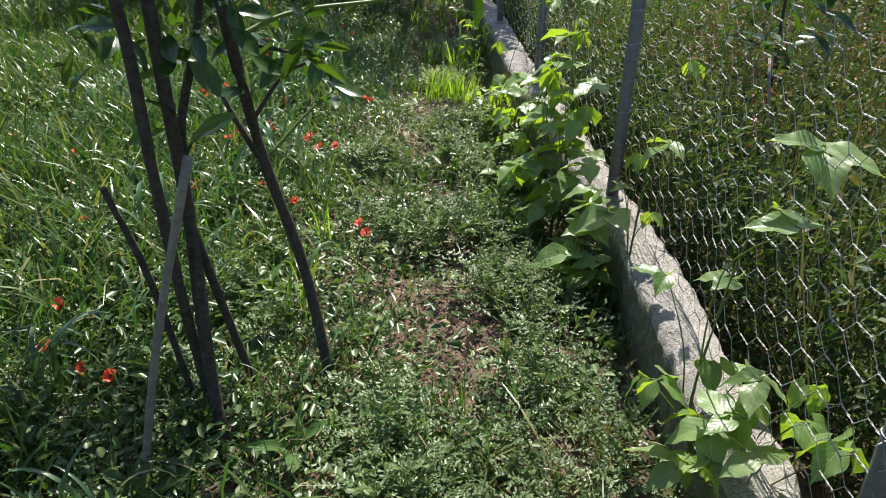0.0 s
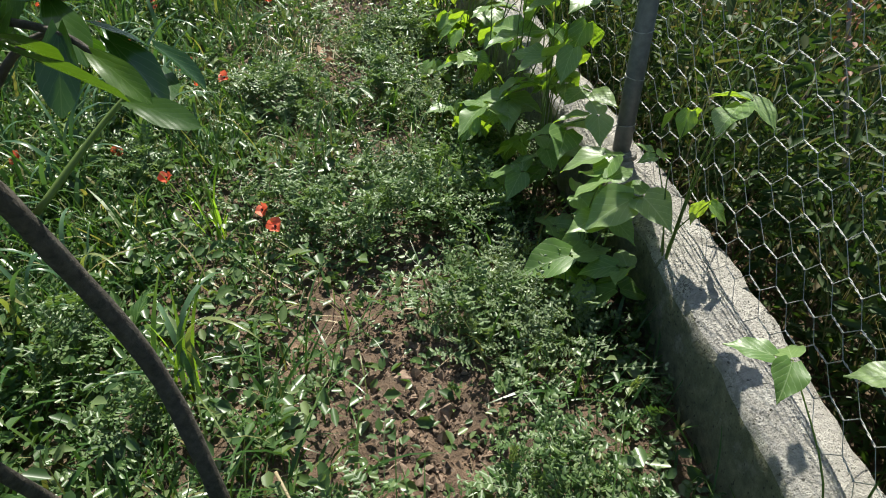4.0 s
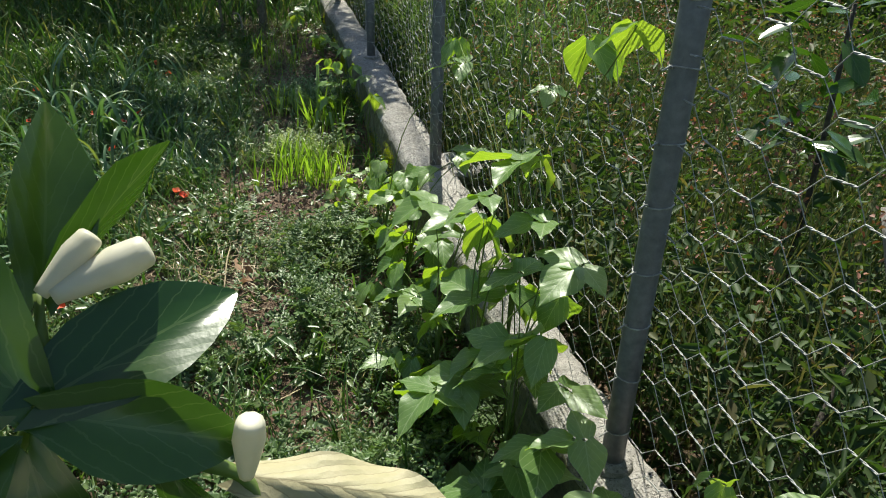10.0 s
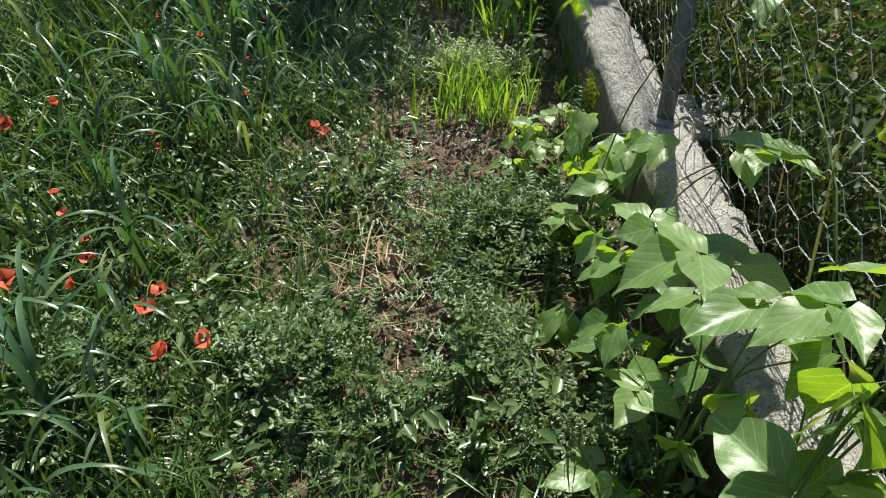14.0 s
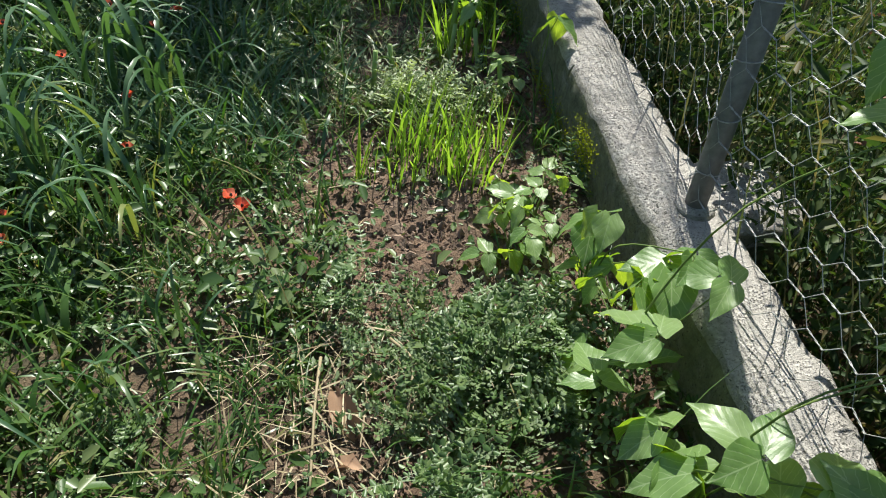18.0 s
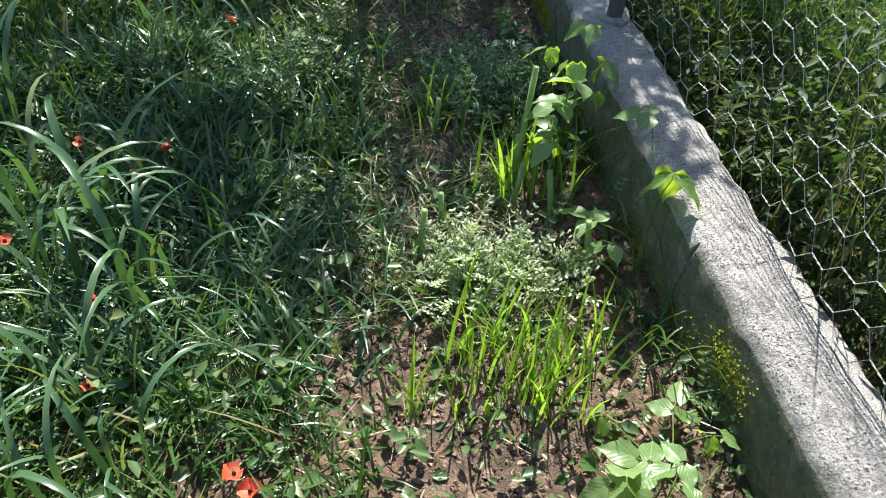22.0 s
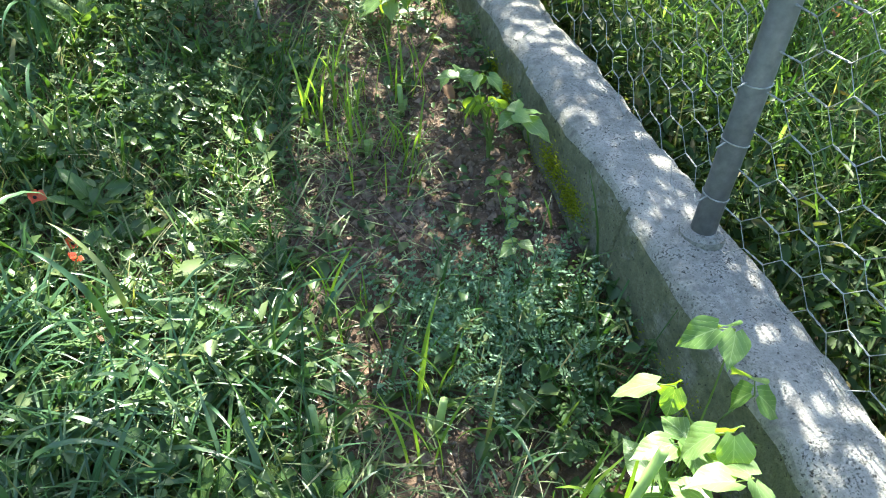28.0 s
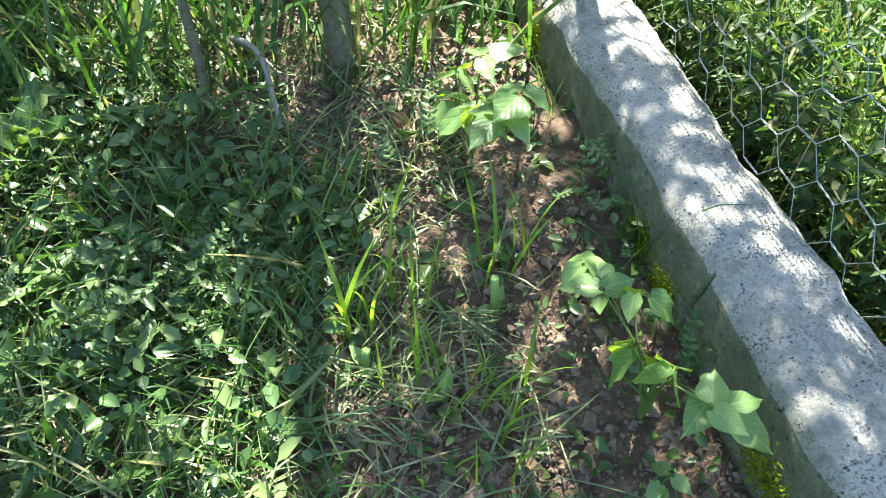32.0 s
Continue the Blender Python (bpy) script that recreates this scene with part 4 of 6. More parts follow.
bean_plant((0.72, 1.20), [(0.60, 1.22, 0.38), (0.68, 1.12, 0.32), (0.62, 1.32, 0.30), (0.74, 1.28, 0.38), (0.80, 1.16, 0.36), (0.64, 1.12, 0.22), (0.72, 1.06, 0.40), (0.84, 1.28, 0.34), (0.70, 1.20, 0.28)], 0.088, lit=0.4)
bean_plant((0.76, 1.06), [(0.64, 1.02, 0.30), (0.72, 0.98, 0.36), (0.82, 1.02, 0.42), (0.70, 1.06, 0.40), (0.90, 1.10, 0.44), (0.78, 1.12, 0.46), (0.62, 1.10, 0.22), (0.92, 0.98, 0.38), (0.84, 0.92, 0.44)], 0.09, lit=0.4)
bean_plant((0.72, 1.30), [(0.84, 1.22, 0.95, 1.1), (0.77, 1.13, 0.82), (0.82, 1.38, 0.55, 0.7), (0.70, 1.50, 0.50, 0.6)], label="bean shoot reaching up the wire netting")
bean_plant((0.80, 3.0), [(0.87, 3.83, 0.93, 1.0), (0.855, 2.82, 1.13, 0.95), (0.855, 2.65, 1.19, 0.95), (0.86, 3.20, 1.31, 0.7), (0.865, 3.02, 0.98, 0.7), (0.87, 3.2, 0.87, 0.6), (0.86, 3.13, 1.22, 0.6)], 0.10, "bean vine with sunlit leaves high on the wire netting", lit=0.95)
bean_plant((0.60, 4.45), [(0.56, 4.45, 0.16), (0.62, 4.36, 0.15), (0.64, 4.55, 0.17), (0.52, 4.56, 0.14), (0.66, 4.46, 0.22)], 0.06, "young bean seedling with small round leaves")
bean_plant((0.64, 2.18), [(0.66, 2.29, 0.30), (0.70, 2.21, 0.39), (0.62, 2.32, 0.18, 1.2), (0.66, 2.20, 0.22), (0.72, 2.07, 0.22), (0.70, 2.18, 0.31), (0.69, 2.04, 0.18), (0.60, 2.14, 0.22, 1.1), (0.74, 2.28, 0.41), (0.64, 2.12, 0.15), (0.76, 2.14, 0.38)])
bean_plant((0.80, 2.05), [(0.84, 2.15, 0.59, 0.8), (0.86, 1.99, 0.69, 0.9), (0.84, 2.0, 0.44, 0.8), (0.80, 2.18, 0.46, 0.7), (0.86, 1.95, 0.95, 0.8)], 0.09, "thin bean vine twining through the wire netting")
bean_plant((0.66, 2.62), [(0.74, 2.41, 0.46), (0.72, 2.58, 0.58), (0.66, 2.63, 0.54), (0.64, 2.50, 0.32), (0.60, 2.63, 0.28), (0.70, 2.71, 0.67, 1.1), (0.55, 2.58, 0.16), (0.68, 2.48, 0.40), (0.58, 2.52, 0.24), (0.66, 2.56, 0.22), (0.71, 2.50, 0.30), (0.74, 2.66, 0.44)], 0.108)
bean_plant((0.64, 2.84), [(0.66, 2.86, 0.52, 1.15), (0.60, 2.78, 0.35), (0.66, 2.85, 0.72, 1.1), (0.74, 2.85, 0.87, 1.1), (0.76, 2.74, 0.77), (0.54, 2.95, 0.20), (0.52, 2.84, 0.26), (0.60, 2.92, 0.26), (0.68, 2.80, 0.40), (0.72, 2.90, 0.60), (0.80, 2.63, 0.72, 0.9), (0.62, 2.74, 0.20)], 0.108)
bean_plant((0.72, 2.74), [(0.66, 2.91, 0.47), (0.74, 2.83, 0.54, 1.1), (0.80, 2.70, 0.60, 0.9), (0.66, 2.68, 0.43), (0.72, 2.68, 0.47), (0.76, 2.57, 0.46, 0.9), (0.60, 2.74, 0.33), (0.53, 2.76, 0.34), (0.78, 2.84, 0.87, 0.95)], 0.108, lit=0.5)
bean_plant((0.62, 3.10), [(0.55, 3.30, 0.38), (0.64, 3.25, 0.60, 1.1), (0.54, 3.06, 0.20), (0.58, 3.20, 0.32), (0.72, 3.00, 0.72), (0.70, 3.11, 0.62), (0.66, 3.01, 0.50), (0.60, 3.04, 0.34), (0.56, 3.23, 0.30), (0.66, 3.16, 0.42), (0.74, 3.00, 0.63), (0.51, 3.14, 0.16), (0.68, 3.30, 0.46)], 0.104)
bean_plant((0.62, 3.55), [(0.66, 3.50, 0.46), (0.60, 3.59, 0.30), (0.62, 3.55, 0.33), (0.68, 3.45, 0.41), (0.74, 3.44, 0.46, 1.1), (0.78, 3.37, 0.47, 1.1), (0.68, 3.38, 0.37), (0.51, 3.56, 0.16), (0.60, 3.64, 0.32, 1.1), (0.84, 3.51, 0.65, 0.95), (0.80, 3.50, 0.64), (0.56, 3.42, 0.20), (0.64, 3.36, 0.26)], 0.104)
bean_plant((0.60, 3.85), [(0.62, 3.77, 0.40), (0.54, 3.77, 0.28), (0.72, 3.96, 0.39), (0.78, 3.85, 0.44, 0.8), (0.64, 3.91, 0.38), (0.55, 3.87, 0.20), (0.60, 3.99, 0.30), (0.66, 3.82, 0.26), (0.86, 3.71, 0.88, 0.9)], 0.105)
bean_plant((0.62, 4.10), [(0.64, 4.18, 0.33), (0.60, 4.11, 0.24), (0.66, 4.06, 0.29), (0.72, 3.97, 0.36), (0.76, 3.95, 0.42), (0.64, 4.10, 0.40)], 0.09, "young bean plant with pointed bright green leaves", lit=0.5)
bean_plant((0.50, 4.32), [(0.48, 4.38, 0.20), (0.52, 4.32, 0.24), (0.48, 4.24, 0.17), (0.52, 4.26, 0.22), (0.44, 4.29, 0.12), (0.55, 4.44, 0.18), (0.58, 4.40, 0.24), (0.56, 4.30, 0.15), (0.50, 4.42, 0.14)], 0.062, "young bean seedling with small round leaves")
bean_plant((0.72, 4.98), [(0.75, 5.00, 0.41, 1.15), (0.76, 5.20, 0.46, 0.8), (0.62, 5.07, 0.24, 0.7), (0.66, 5.02, 0.20, 0.6)], 0.105, "bean plant hanging a leaf over the wall")
bean_plant((0.64, 5.45), [(0.58, 5.48, 0.50), (0.62, 5.33, 0.48), (0.58, 5.34, 0.41), (0.70, 5.53, 0.54), (0.62, 5.39, 0.50), (0.55, 5.29, 0.33), (0.64, 5.46, 0.36), (0.60, 5.42, 0.28), (0.68, 5.40, 0.40), (0.72, 5.46, 0.46)], 0.08, "bean plant with rounded light green leaves in shade")
bean_plant((0.64, 6.45), [(0.60, 6.61, 0.40), (0.60, 6.47, 0.40), (0.62, 6.41, 0.43), (0.66, 6.36, 0.43), (0.62, 6.69, 0.38), (0.64, 6.58, 0.42), (0.62, 6.49, 0.38), (0.67, 6.38, 0.41, 1.3)], 0.066, "small bean plant at the mossy foot of the wall", lit=0.5)
bean_plant((0.62, 6.22), [(0.60, 6.10, 0.24), (0.62, 6.16, 0.25), (0.64, 6.22, 0.26), (0.61, 6.28, 0.25), (0.64, 6.34, 0.26)], 0.038, "low seedling with paired round blue-green leaves", lit=0.1)
bean_plant((0.50, 7.08), [(0.50, 7.03, 0.48), (0.50, 7.16, 0.40), (0.52, 6.95, 0.52), (0.52, 7.14, 0.52), (0.50, 7.24, 0.42), (0.50, 7.07, 0.44), (0.56, 6.98, 0.55)], 0.085)


# ---- poppies ----
def petal_mesh(seed):
    return leaf_mesh("petal", PETAL, lambda t: min(1.0, 0.25 + 1.15 * math.sin(math.pi * (0.05 + t * 0.62))) * (1.0 if t < 0.9 else 0.8), 1.0, 1.15, -0.35, -0.2, 0.08, 6, 6, seed)


PETALS = [petal_mesh(40 + k) for k in range(3)]
_b = bmesh.new()
bmesh.ops.create_icosphere(_b, subdivisions=2, radius=0.0042)
for q in _b.verts:
    q.co.z = q.co.z * 1.3 + (0.0012 if q.co.z > 0.003 else 0)
CENTRE = bpy.data.meshes.new("centre")
_b.to_mesh(CENTRE)
_b.free()
CENTRE.materials.append(ANTHER)


def poppy(x, y, z, size=0.024, face=0.0):
    """Wild poppy: thin bent stalk, four crumpled petals round a dark centre."""
    g = float(land(x, y))
    ob = tagged(new("poppy"), "orange-red wild poppy on a thin hairy stalk", "poppy", "wild poppies in the grass")
    ob.matrix_basis = pose(x, y, g)
    top = Vector((0, 0, max(0.06, z - g)))
    foot = Vector((RNG.normal(0, 0.03), RNG.normal(0, 0.03), -0.01))
    part("stalk", quads_mesh("stalk", [tube(smooth_line([tuple(foot), tuple(foot * 0.4 + top * 0.5), tuple(top)], 4), [0.0014, 0.001], 5)], BEANSTEM), ob)
    tilt = pose(*top, RNG.uniform(-10, 55), RNG.normal(0, 22), face)
    for k in range(4):
        part("petal", PETALS[k % 3], ob, tilt @ pose(0, 0, 0.001 * (k % 2), RNG.uniform(5, 35), RNG.normal(0, 8), 90 * k + RNG.normal(0, 8)) @ Matrix.Scale(size * RNG.uniform(0.85, 1.15), 4))
    part("centre", CENTRE, ob, tilt @ pose(0, 0, 0.004), "dark seed head")


for x, y, z in [(-2.14, 3.77, 0.2), (-1.96, 4.0, 0.2), (-1.63, 3.36, 0.22), (-1.69, 4.83, 0.25), (-1.23, 4.43, 0.25), (-1.13, 4.57, 0.25), (-0.91, 2.91, 0.22),                 (-0.63, 2.94, 0.2), (-0.17, 2.56, 0.17), (-0.14, 2.50, 0.15), (-0.70, 5.50, 0.25), (-0.47, 5.45, 0.25)]:
    poppy(x, y, z, RNG.uniform(0.020, 0.028), RNG.uniform(-60, 60))
for x, y, z in [(-1.12, 1.95, 0.2), (-1.06, 1.71, 0.2), (-0.91, 1.61, 0.2), (-0.82, 1.56, 0.2), (-1.29, 2.59, 0.2), (-0.48, 3.64, 0.2), (-1.22, 4.32, 0.28), (-1.18, 4.26, 0.26), (-0.91, 3.57, 0.22), (-0.87, 3.67, 0.22),
                (-0.71, 3.77, 0.2), (-0.50, 3.58, 0.2), (-0.33, 3.48, 0.19), (-0.41, 3.43, 0.2), (-0.21, 4.50, 0.17), (-0.18, 4.47, 0.16), (-0.45, 2.74, 0.2), (-0.89, 4.02, 0.24)]:
    poppy(x, y, z, RNG.uniform(0.019, 0.027), RNG.uniform(-60, 60))
for x, y, z in [(-0.82, 3.92, 0.24), (-0.73, 3.83, 0.22), (-0.71, 3.67, 0.2), (-0.95, 5.25, 0.3), (-0.72, 5.03, 0.3), (-0.51, 4.87, 0.26), (-0.70, 4.34, 0.2), (-1.06, 5.85, 0.3), (-0.50, 4.70, 0.2),
                (-0.39, 6.30, 0.25), (-0.47, 6.42, 0.3), (-0.37, 6.21, 0.28), (-0.53, 5.35, 0.24), (-0.73, 4.42, 0.2)]:
    poppy(x, y, z, RNG.uniform(0.014, 0.021), RNG.uniform(-60, 60))


# ---- tall cereal grass ----
def blade_mesh(seed):
    rng = np.random.default_rng(seed)
    n, k = 13, 3
    lean, curl = rng.uniform(0.02, 0.3), rng.uniform(1.2, 2.9)
    s = np.linspace(0, 1, n)
    ang = lean + curl * np.clip(s - 0.35, 0, 1) ** 1.2 * 1.6
    yy, zz = np.cumsum(np.sin(ang)) / n, np.cumsum(np.cos(ang)) / n
    wd = 0.036 * np.sin(np.pi * (0.2 + 0.79 * s)) ** 0.8 * rng.uniform(0.8, 1.1)
    tw = rng.uniform(-0.8, 0.8) * s
    v, uvs = [], []
    for a in range(n):
        for b in (-1, 0, 1):
            v.append((b * wd[a] / 2 * math.cos(tw[a]), yy[a] + b * wd[a] / 2 * math.sin(tw[a]), zz[a] + (abs(b) * 0.12 * wd[a])))
            uvs.append((b / 2 + 0.5, s[a]))
    i, j = np.meshgrid(np.arange(n - 1), np.arange(k - 1), indexing="ij")
    f = np.stack([i * k + j, i * k + j + 1, (i + 1) * k + j + 1, (i + 1) * k + j], -1).reshape(-1, 4)
    return mesh_of("blade", np.array(v), f, CEREAL, True, uvs)


BLADES = [blade_mesh(60 + k) for k in range(8)]


def cereal_clump(x, y, count, high):
    ob = tagged(new("cereal_grass"), "clump of tall blue-green cereal grass with long arching blades", "grass", "tall grass clumps")
    ob.matrix_basis = pose(x, y, float(land(x, y)) - 0.005)
    for k in range(count):
        a = RNG.uniform(0, 360)
        part("blade", BLADES[int(RNG.integers(8))], ob, pose(RNG.normal(0, 0.025), RNG.normal(0, 0.025), 0, RNG.uniform(-6, 6), RNG.uniform(-6, 6), a) @ Matrix.Scale(high * RNG.uniform(0.6, 1.15), 4))


for x, y, n, h in [(-0.62, 4.50, 9, 0.50), (-0.52, 4.72, 8, 0.55), (-0.66, 5.05, 10, 0.60), (-0.47, 4.98, 7, 0.50), (-0.82, 4.80, 10, 0.60), (-0.80, 5.30, 9, 0.6), (-0.55, 3.10, 8, 0.40), (-0.66, 3.30, 8, 0.42), (-0.62, 3.85, 8, 0.45), (-0.80, 4.10, 9, 0.5),
                   (-0.95, 4.45, 9, 0.5), (-1.15, 3.8, 8, 0.45), (-0.42, 4.55, 6, 0.4), (-0.95, 5.6, 9, 0.6), (-0.62, 2.35, 7, 0.36)]:
    cereal_clump(x, y, n, h)
for x, y, n, h in [(-0.52, 3.25, 8, 0.40), (-0.78, 3.5, 8, 0.42), (-0.36, 3.12, 5, 0.30), (-0.95, 3.9, 8, 0.45), (-0.38, 3.95, 5, 0.32), (-0.9, 2.6, 6, 0.4), (-0.7, 2.2, 6, 0.4), (-0.30, 1.95, 5, 0.42), (-1.3, 4.9, 9, 0.55), (-1.5, 4.2, 8, 0.5), (-1.1, 3.0, 7, 0.4), (-0.6, 6.1, 8, 0.45), (-0.85, 6.4, 8, 0.5), (-0.45, 5.7, 6, 0.4), (-0.28, 6.05, 5, 0.34), (-0.75, 7.0, 8, 0.45), (-0.55, 6.75, 6, 0.4), (0.36, 5.62, 5, 0.30), (-0.85, 1.9, 7, 0.4), (-1.2, 1.5, 8, 0.45), (-0.30, 4.05, 4, 0.3)]:
    cereal_clump(x, y, n, h)


for x, y, n, h in [(-0.40, 4.90, 6, 0.50), (-0.34, 5.16, 5, 0.44), (-0.55, 5.22, 7, 0.55), (-0.48, 4.45, 6, 0.45), (-0.72, 4.65, 8, 0.55), (-0.45, 3.3, 6, 0.36), (-0.75, 2.9, 7, 0.4)]:
    cereal_clump(x, y, n, h)
for k in range(34):
    x, y = RNG.uniform(-1.9, -0.5), RNG.uniform(1.0, 7.2)
    cereal_clump(x, y, int(RNG.integers(5, 10)), RNG.uniform(0.32, 0.52))

ROSETTE = leaf_mat("rosette_leaf", [(0.0, (0.06, 0.13, 0.035)), (1.0, (0.12, 0.20, 0.06))], 0.4, 0.35, (1.6, 1.6, 0.5), "object", True, 0.5)
WEED_LEAVES = [leaf_mesh("leaf", ROSETTE, lance, 1.0, RNG.uniform(0.26, 0.4), RNG.uniform(0.1, 0.45), RNG.uniform(0.1, 0.5), 0.04, 9, 5, seed=110 + k) for k in range(5)]


def rosette(x, y, count, size):
    ob = tagged(new("broadleaf_weed"), "light green broad-leaved weed rosette in the grass", "weed", "broad-leaved weeds")
    ob.matrix_basis = pose(x, y, float(land(x, y)))
    for k in range(count):
        part("leaf", WEED_LEAVES[int(RNG.integers(5))], ob, leaf_pose((0, 0, 0.01), 360 / count * k + RNG.normal(0, 14), RNG.uniform(-62, -12), RNG.normal(0, 18), size * RNG.uniform(0.7, 1.2)))


for x, y, n, h in [(-0.15, 5.62, 7, 0.13), (-0.30, 5.55, 8, 0.14), (-0.40, 5.85, 8, 0.14), (-0.20, 5.90, 6, 0.10), (0.05, 5.62, 7, 0.10), (-0.52, 6.10, 8, 0.16), (-0.35, 6.45, 8, 0.14), (-0.15, 6.55, 6, 0.10), (-0.55, 6.70, 9, 0.16), (-0.30, 6.95, 8, 0.14), (-0.12, 7.10, 7, 0.12), (-0.05, 6.30, 6, 0.09)]:
    rosette(x, y, n, h)
for x, y, n, h in [(-0.45, 7.3, 8, 0.16), (-0.1, 6.85, 6, 0.10), (0.05, 6.2, 6, 0.07), (-0.35, 3.2, 6, 0.10), (-0.22, 3.05, 6, 0.09), (-0.12, 3.35, 5, 0.08), (-0.5, 2.2, 7, 0.13), (-0.7, 1.75, 7, 0.14), (-0.3, 1.35, 6, 0.12), (-0.65, 1.2, 8, 0.14), (-0.1, 1.0, 6, 0.10), (0.02, 2.85, 5, 0.08), (-0.6, 4.25, 6, 0.12), (-0.35, 4.75, 6, 0.10)]:
    rosette(x, y, n, h)


def grass_spike(x, y, high):
    ob = tagged(new("grass_spike"), "pale green flowering spike of wild grass", "grass spike", "grass spikes")
    ob.matrix_basis = pose(x, y, float(land(x, y)), RNG.normal(0, 10), RNG.normal(0, 10), 0)
    part("stalk", quads_mesh("stalk", [tube([(0, 0, -0.01), (0.003, 0, high * 0.6), (0, 0.004, high)], [0.0012, 0.0008], 5)], BEANSTEM), ob)
    n = 90
    t = RNG.uniform(0, 1, n)
    a = RNG.uniform(0, 2 * np.pi, n)
    root = np.stack([np.cos(a) * 0.003, 0.004 + np.sin(a) * 0.003, high + t * 0.045], -1)
    v, f = leaflets(root, np.stack([np.cos(a), np.sin(a), np.full(n, 1.6)], -1), random_way(n, 0, 1), np.full(n, 0.010), np.full(n, 0.003))
    part("seed_head", mesh_of("seed_head", v, f, SEED), ob)


SEED = leaf_mat("green_seed", [(0.0, (0.16, 0.22, 0.09)), (1.0, (0.28, 0.32, 0.16))], 0.6, 0.35)
for x, y, h in [(0.0, 4.72, 0.12), (-0.12, 4.88, 0.14), (0.02, 5.65, 0.14), (-0.06, 5.5, 0.16), (-0.2, 5.3, 0.16), (-0.35, 3.85, 0.16), (-0.1, 4.1, 0.12), (-0.45, 5.2, 0.2), (-0.55, 5.45, 0.22), (-0.4, 6.0, 0.2), (0.3, 1.6, 0.14), (0.55, 1.75, 0.18), (-0.25, 6.3, 0.16)]:
    grass_spike(x, y, h)

TUFT_BLADES = []
for k in range(8):
    v, f = blades(np.zeros((1, 3)), np.ones(1), np.array([RNG.uniform(0.024, 0.04)]), RNG.uniform(0.02, 0.24, 1), RNG.uniform(0.0, 1.0, 1), 7)
    TUFT_BLADES.append(mesh_of("blade", v, f, SHOOT))
for cx, cy, r, n, lo, hi in SHOOTS:
    tuft = tagged(new("grass_tuft"), "tuft of bright green young grass in bare soil", "grass", "young grass tufts")
    tuft.matrix_basis = pose(cx, cy, 0)
    for k in range(n):
        a, q = RNG.uniform(0, 2 * np.pi), r * math.sqrt(RNG.uniform())
        px, py = q * math.cos(a), q * math.sin(a)
        part("blade", TUFT_BLADES[int(RNG.integers(8))], tuft, pose(px, py, float(land(cx + px, cy + py)) - 0.004, 0, 0, RNG.uniform(0, 360)) @ Matrix.Scale(RNG.uniform(lo, hi), 4))

# ---- cut stalks ----
SHEATH = leaf_mesh("sheath", CUTSTEM, lance, 1.0, 0.5, 0.3, 0.4, 0.03, 8, 5, seed=130)


def cut_stalk(x, y, high, lean):
    g = float(land(x, y))
    ob = tagged(new("cut_stalk"), "pale green cut-off leek-like stalk standing in soil", "cut stalk", "cut stalks in the bed")
    ob.matrix_basis = pose(x, y, g, lean * 0.5, lean, 0)
    part("stalk", quads_mesh("stalk", [tube([(0, 0, -0.02), (0, 0, high * 0.5), (0, 0.002, high)], [0.010, 0.0085, 0.008], 9)], CUTSTEM), ob)
    for k in range(2):
        part("sheath", SHEATH, ob, pose(0, 0, 0.005, 52, 0, 150 * k + lean * 9) @ Matrix.Scale(0.05, 4), "torn pale sheath")


for x, y, h, l in [(0.47, 5.31, 0.18, 6), (0.575, 5.25, 0.17, -8), (0.615, 5.04, 0.16, -6), (0.19, 5.14, 0.16, 4), (0.265, 5.24, 0.13, -4), (0.50, 5.48, 0.16, 5), (0.49, 5.40, 0.42, 3), (0.30, 5.72, 0.12, 4), (0.07, 5.75, 0.12, -3), (0.46, 6.72, 0.10, -4), (0.20, 6.66, 0.06, 4), (0.33, 6.58, 0.05, -3)]:
    cut_stalk(x, y, h, l)


# ---- feathery vetch clumps ----
def vetch_clump(x, y, r, count, leaf, label, mat=PALE_VETCH):
    """A bushy clump made of bunches of feathered shoots."""
    ob = tagged(new("vetch_clump"), label, "vetch", "vetch clumps in the bed")
    ob.matrix_basis = pose(x, y, 0)
    for k in range(8):
        m = max(3, count // 8)
        a, q = 2 * np.pi * (k + RNG.uniform(0, 1, m)) / 8, r * np.sqrt(RNG.uniform(size=m))
        px, py = x + q * np.cos(a), y + q * np.sin(a)
        pair = sprigs(on_land(px, py) - np.array([x, y, 0]), RNG.uniform(0.08, 0.2, m), 9, np.full(m, leaf), (0.6, 1.5))
        tagged(part("foliage", mesh_of("foliage", pair[0], pair[1], mat), ob), "", "", "", "stuff")


for x, y, r, n in [(0.28, 5.03, 0.14, 50), (0.42, 5.0, 0.13, 40), (0.30, 3.95, 0.22, 120), (0.45, 3.9, 0.16, 70), (0.42, 2.10, 0.16, 90), (0.48, 2.28, 0.14, 110), (0.48, 2.02, 0.16, 120), (0.42, 1.35, 0.25, 130), (0.35, 2.75, 0.2, 90), (0.42, 3.3, 0.2, 90), (0.2, 1.2, 0.2, 80)]:
    vetch_clump(x, y, r, n, 0.013, "grey-green feathery vetch clump growing in soil")
vetch_clump(0.33, 5.04, 0.12, 70, 0.014, "pale whitish feathery vetch clump beside bare soil", WHITE_VETCH)
vetch_clump(0.50, 5.00, 0.09, 36, 0.014, "pale whitish feathery vetch clump beside bare soil", WHITE_VETCH)

for x, y, r, n in [(0.52, 5.98, 0.15, 150), (0.42, 5.86, 0.14, 110), (0.60, 5.84, 0.10, 70), (0.34, 6.02, 0.09, 40)]:
    vetch_clump(x, y, r, n, 0.011, "blue-green feathery vetch clump at the foot of the wall", FERN)

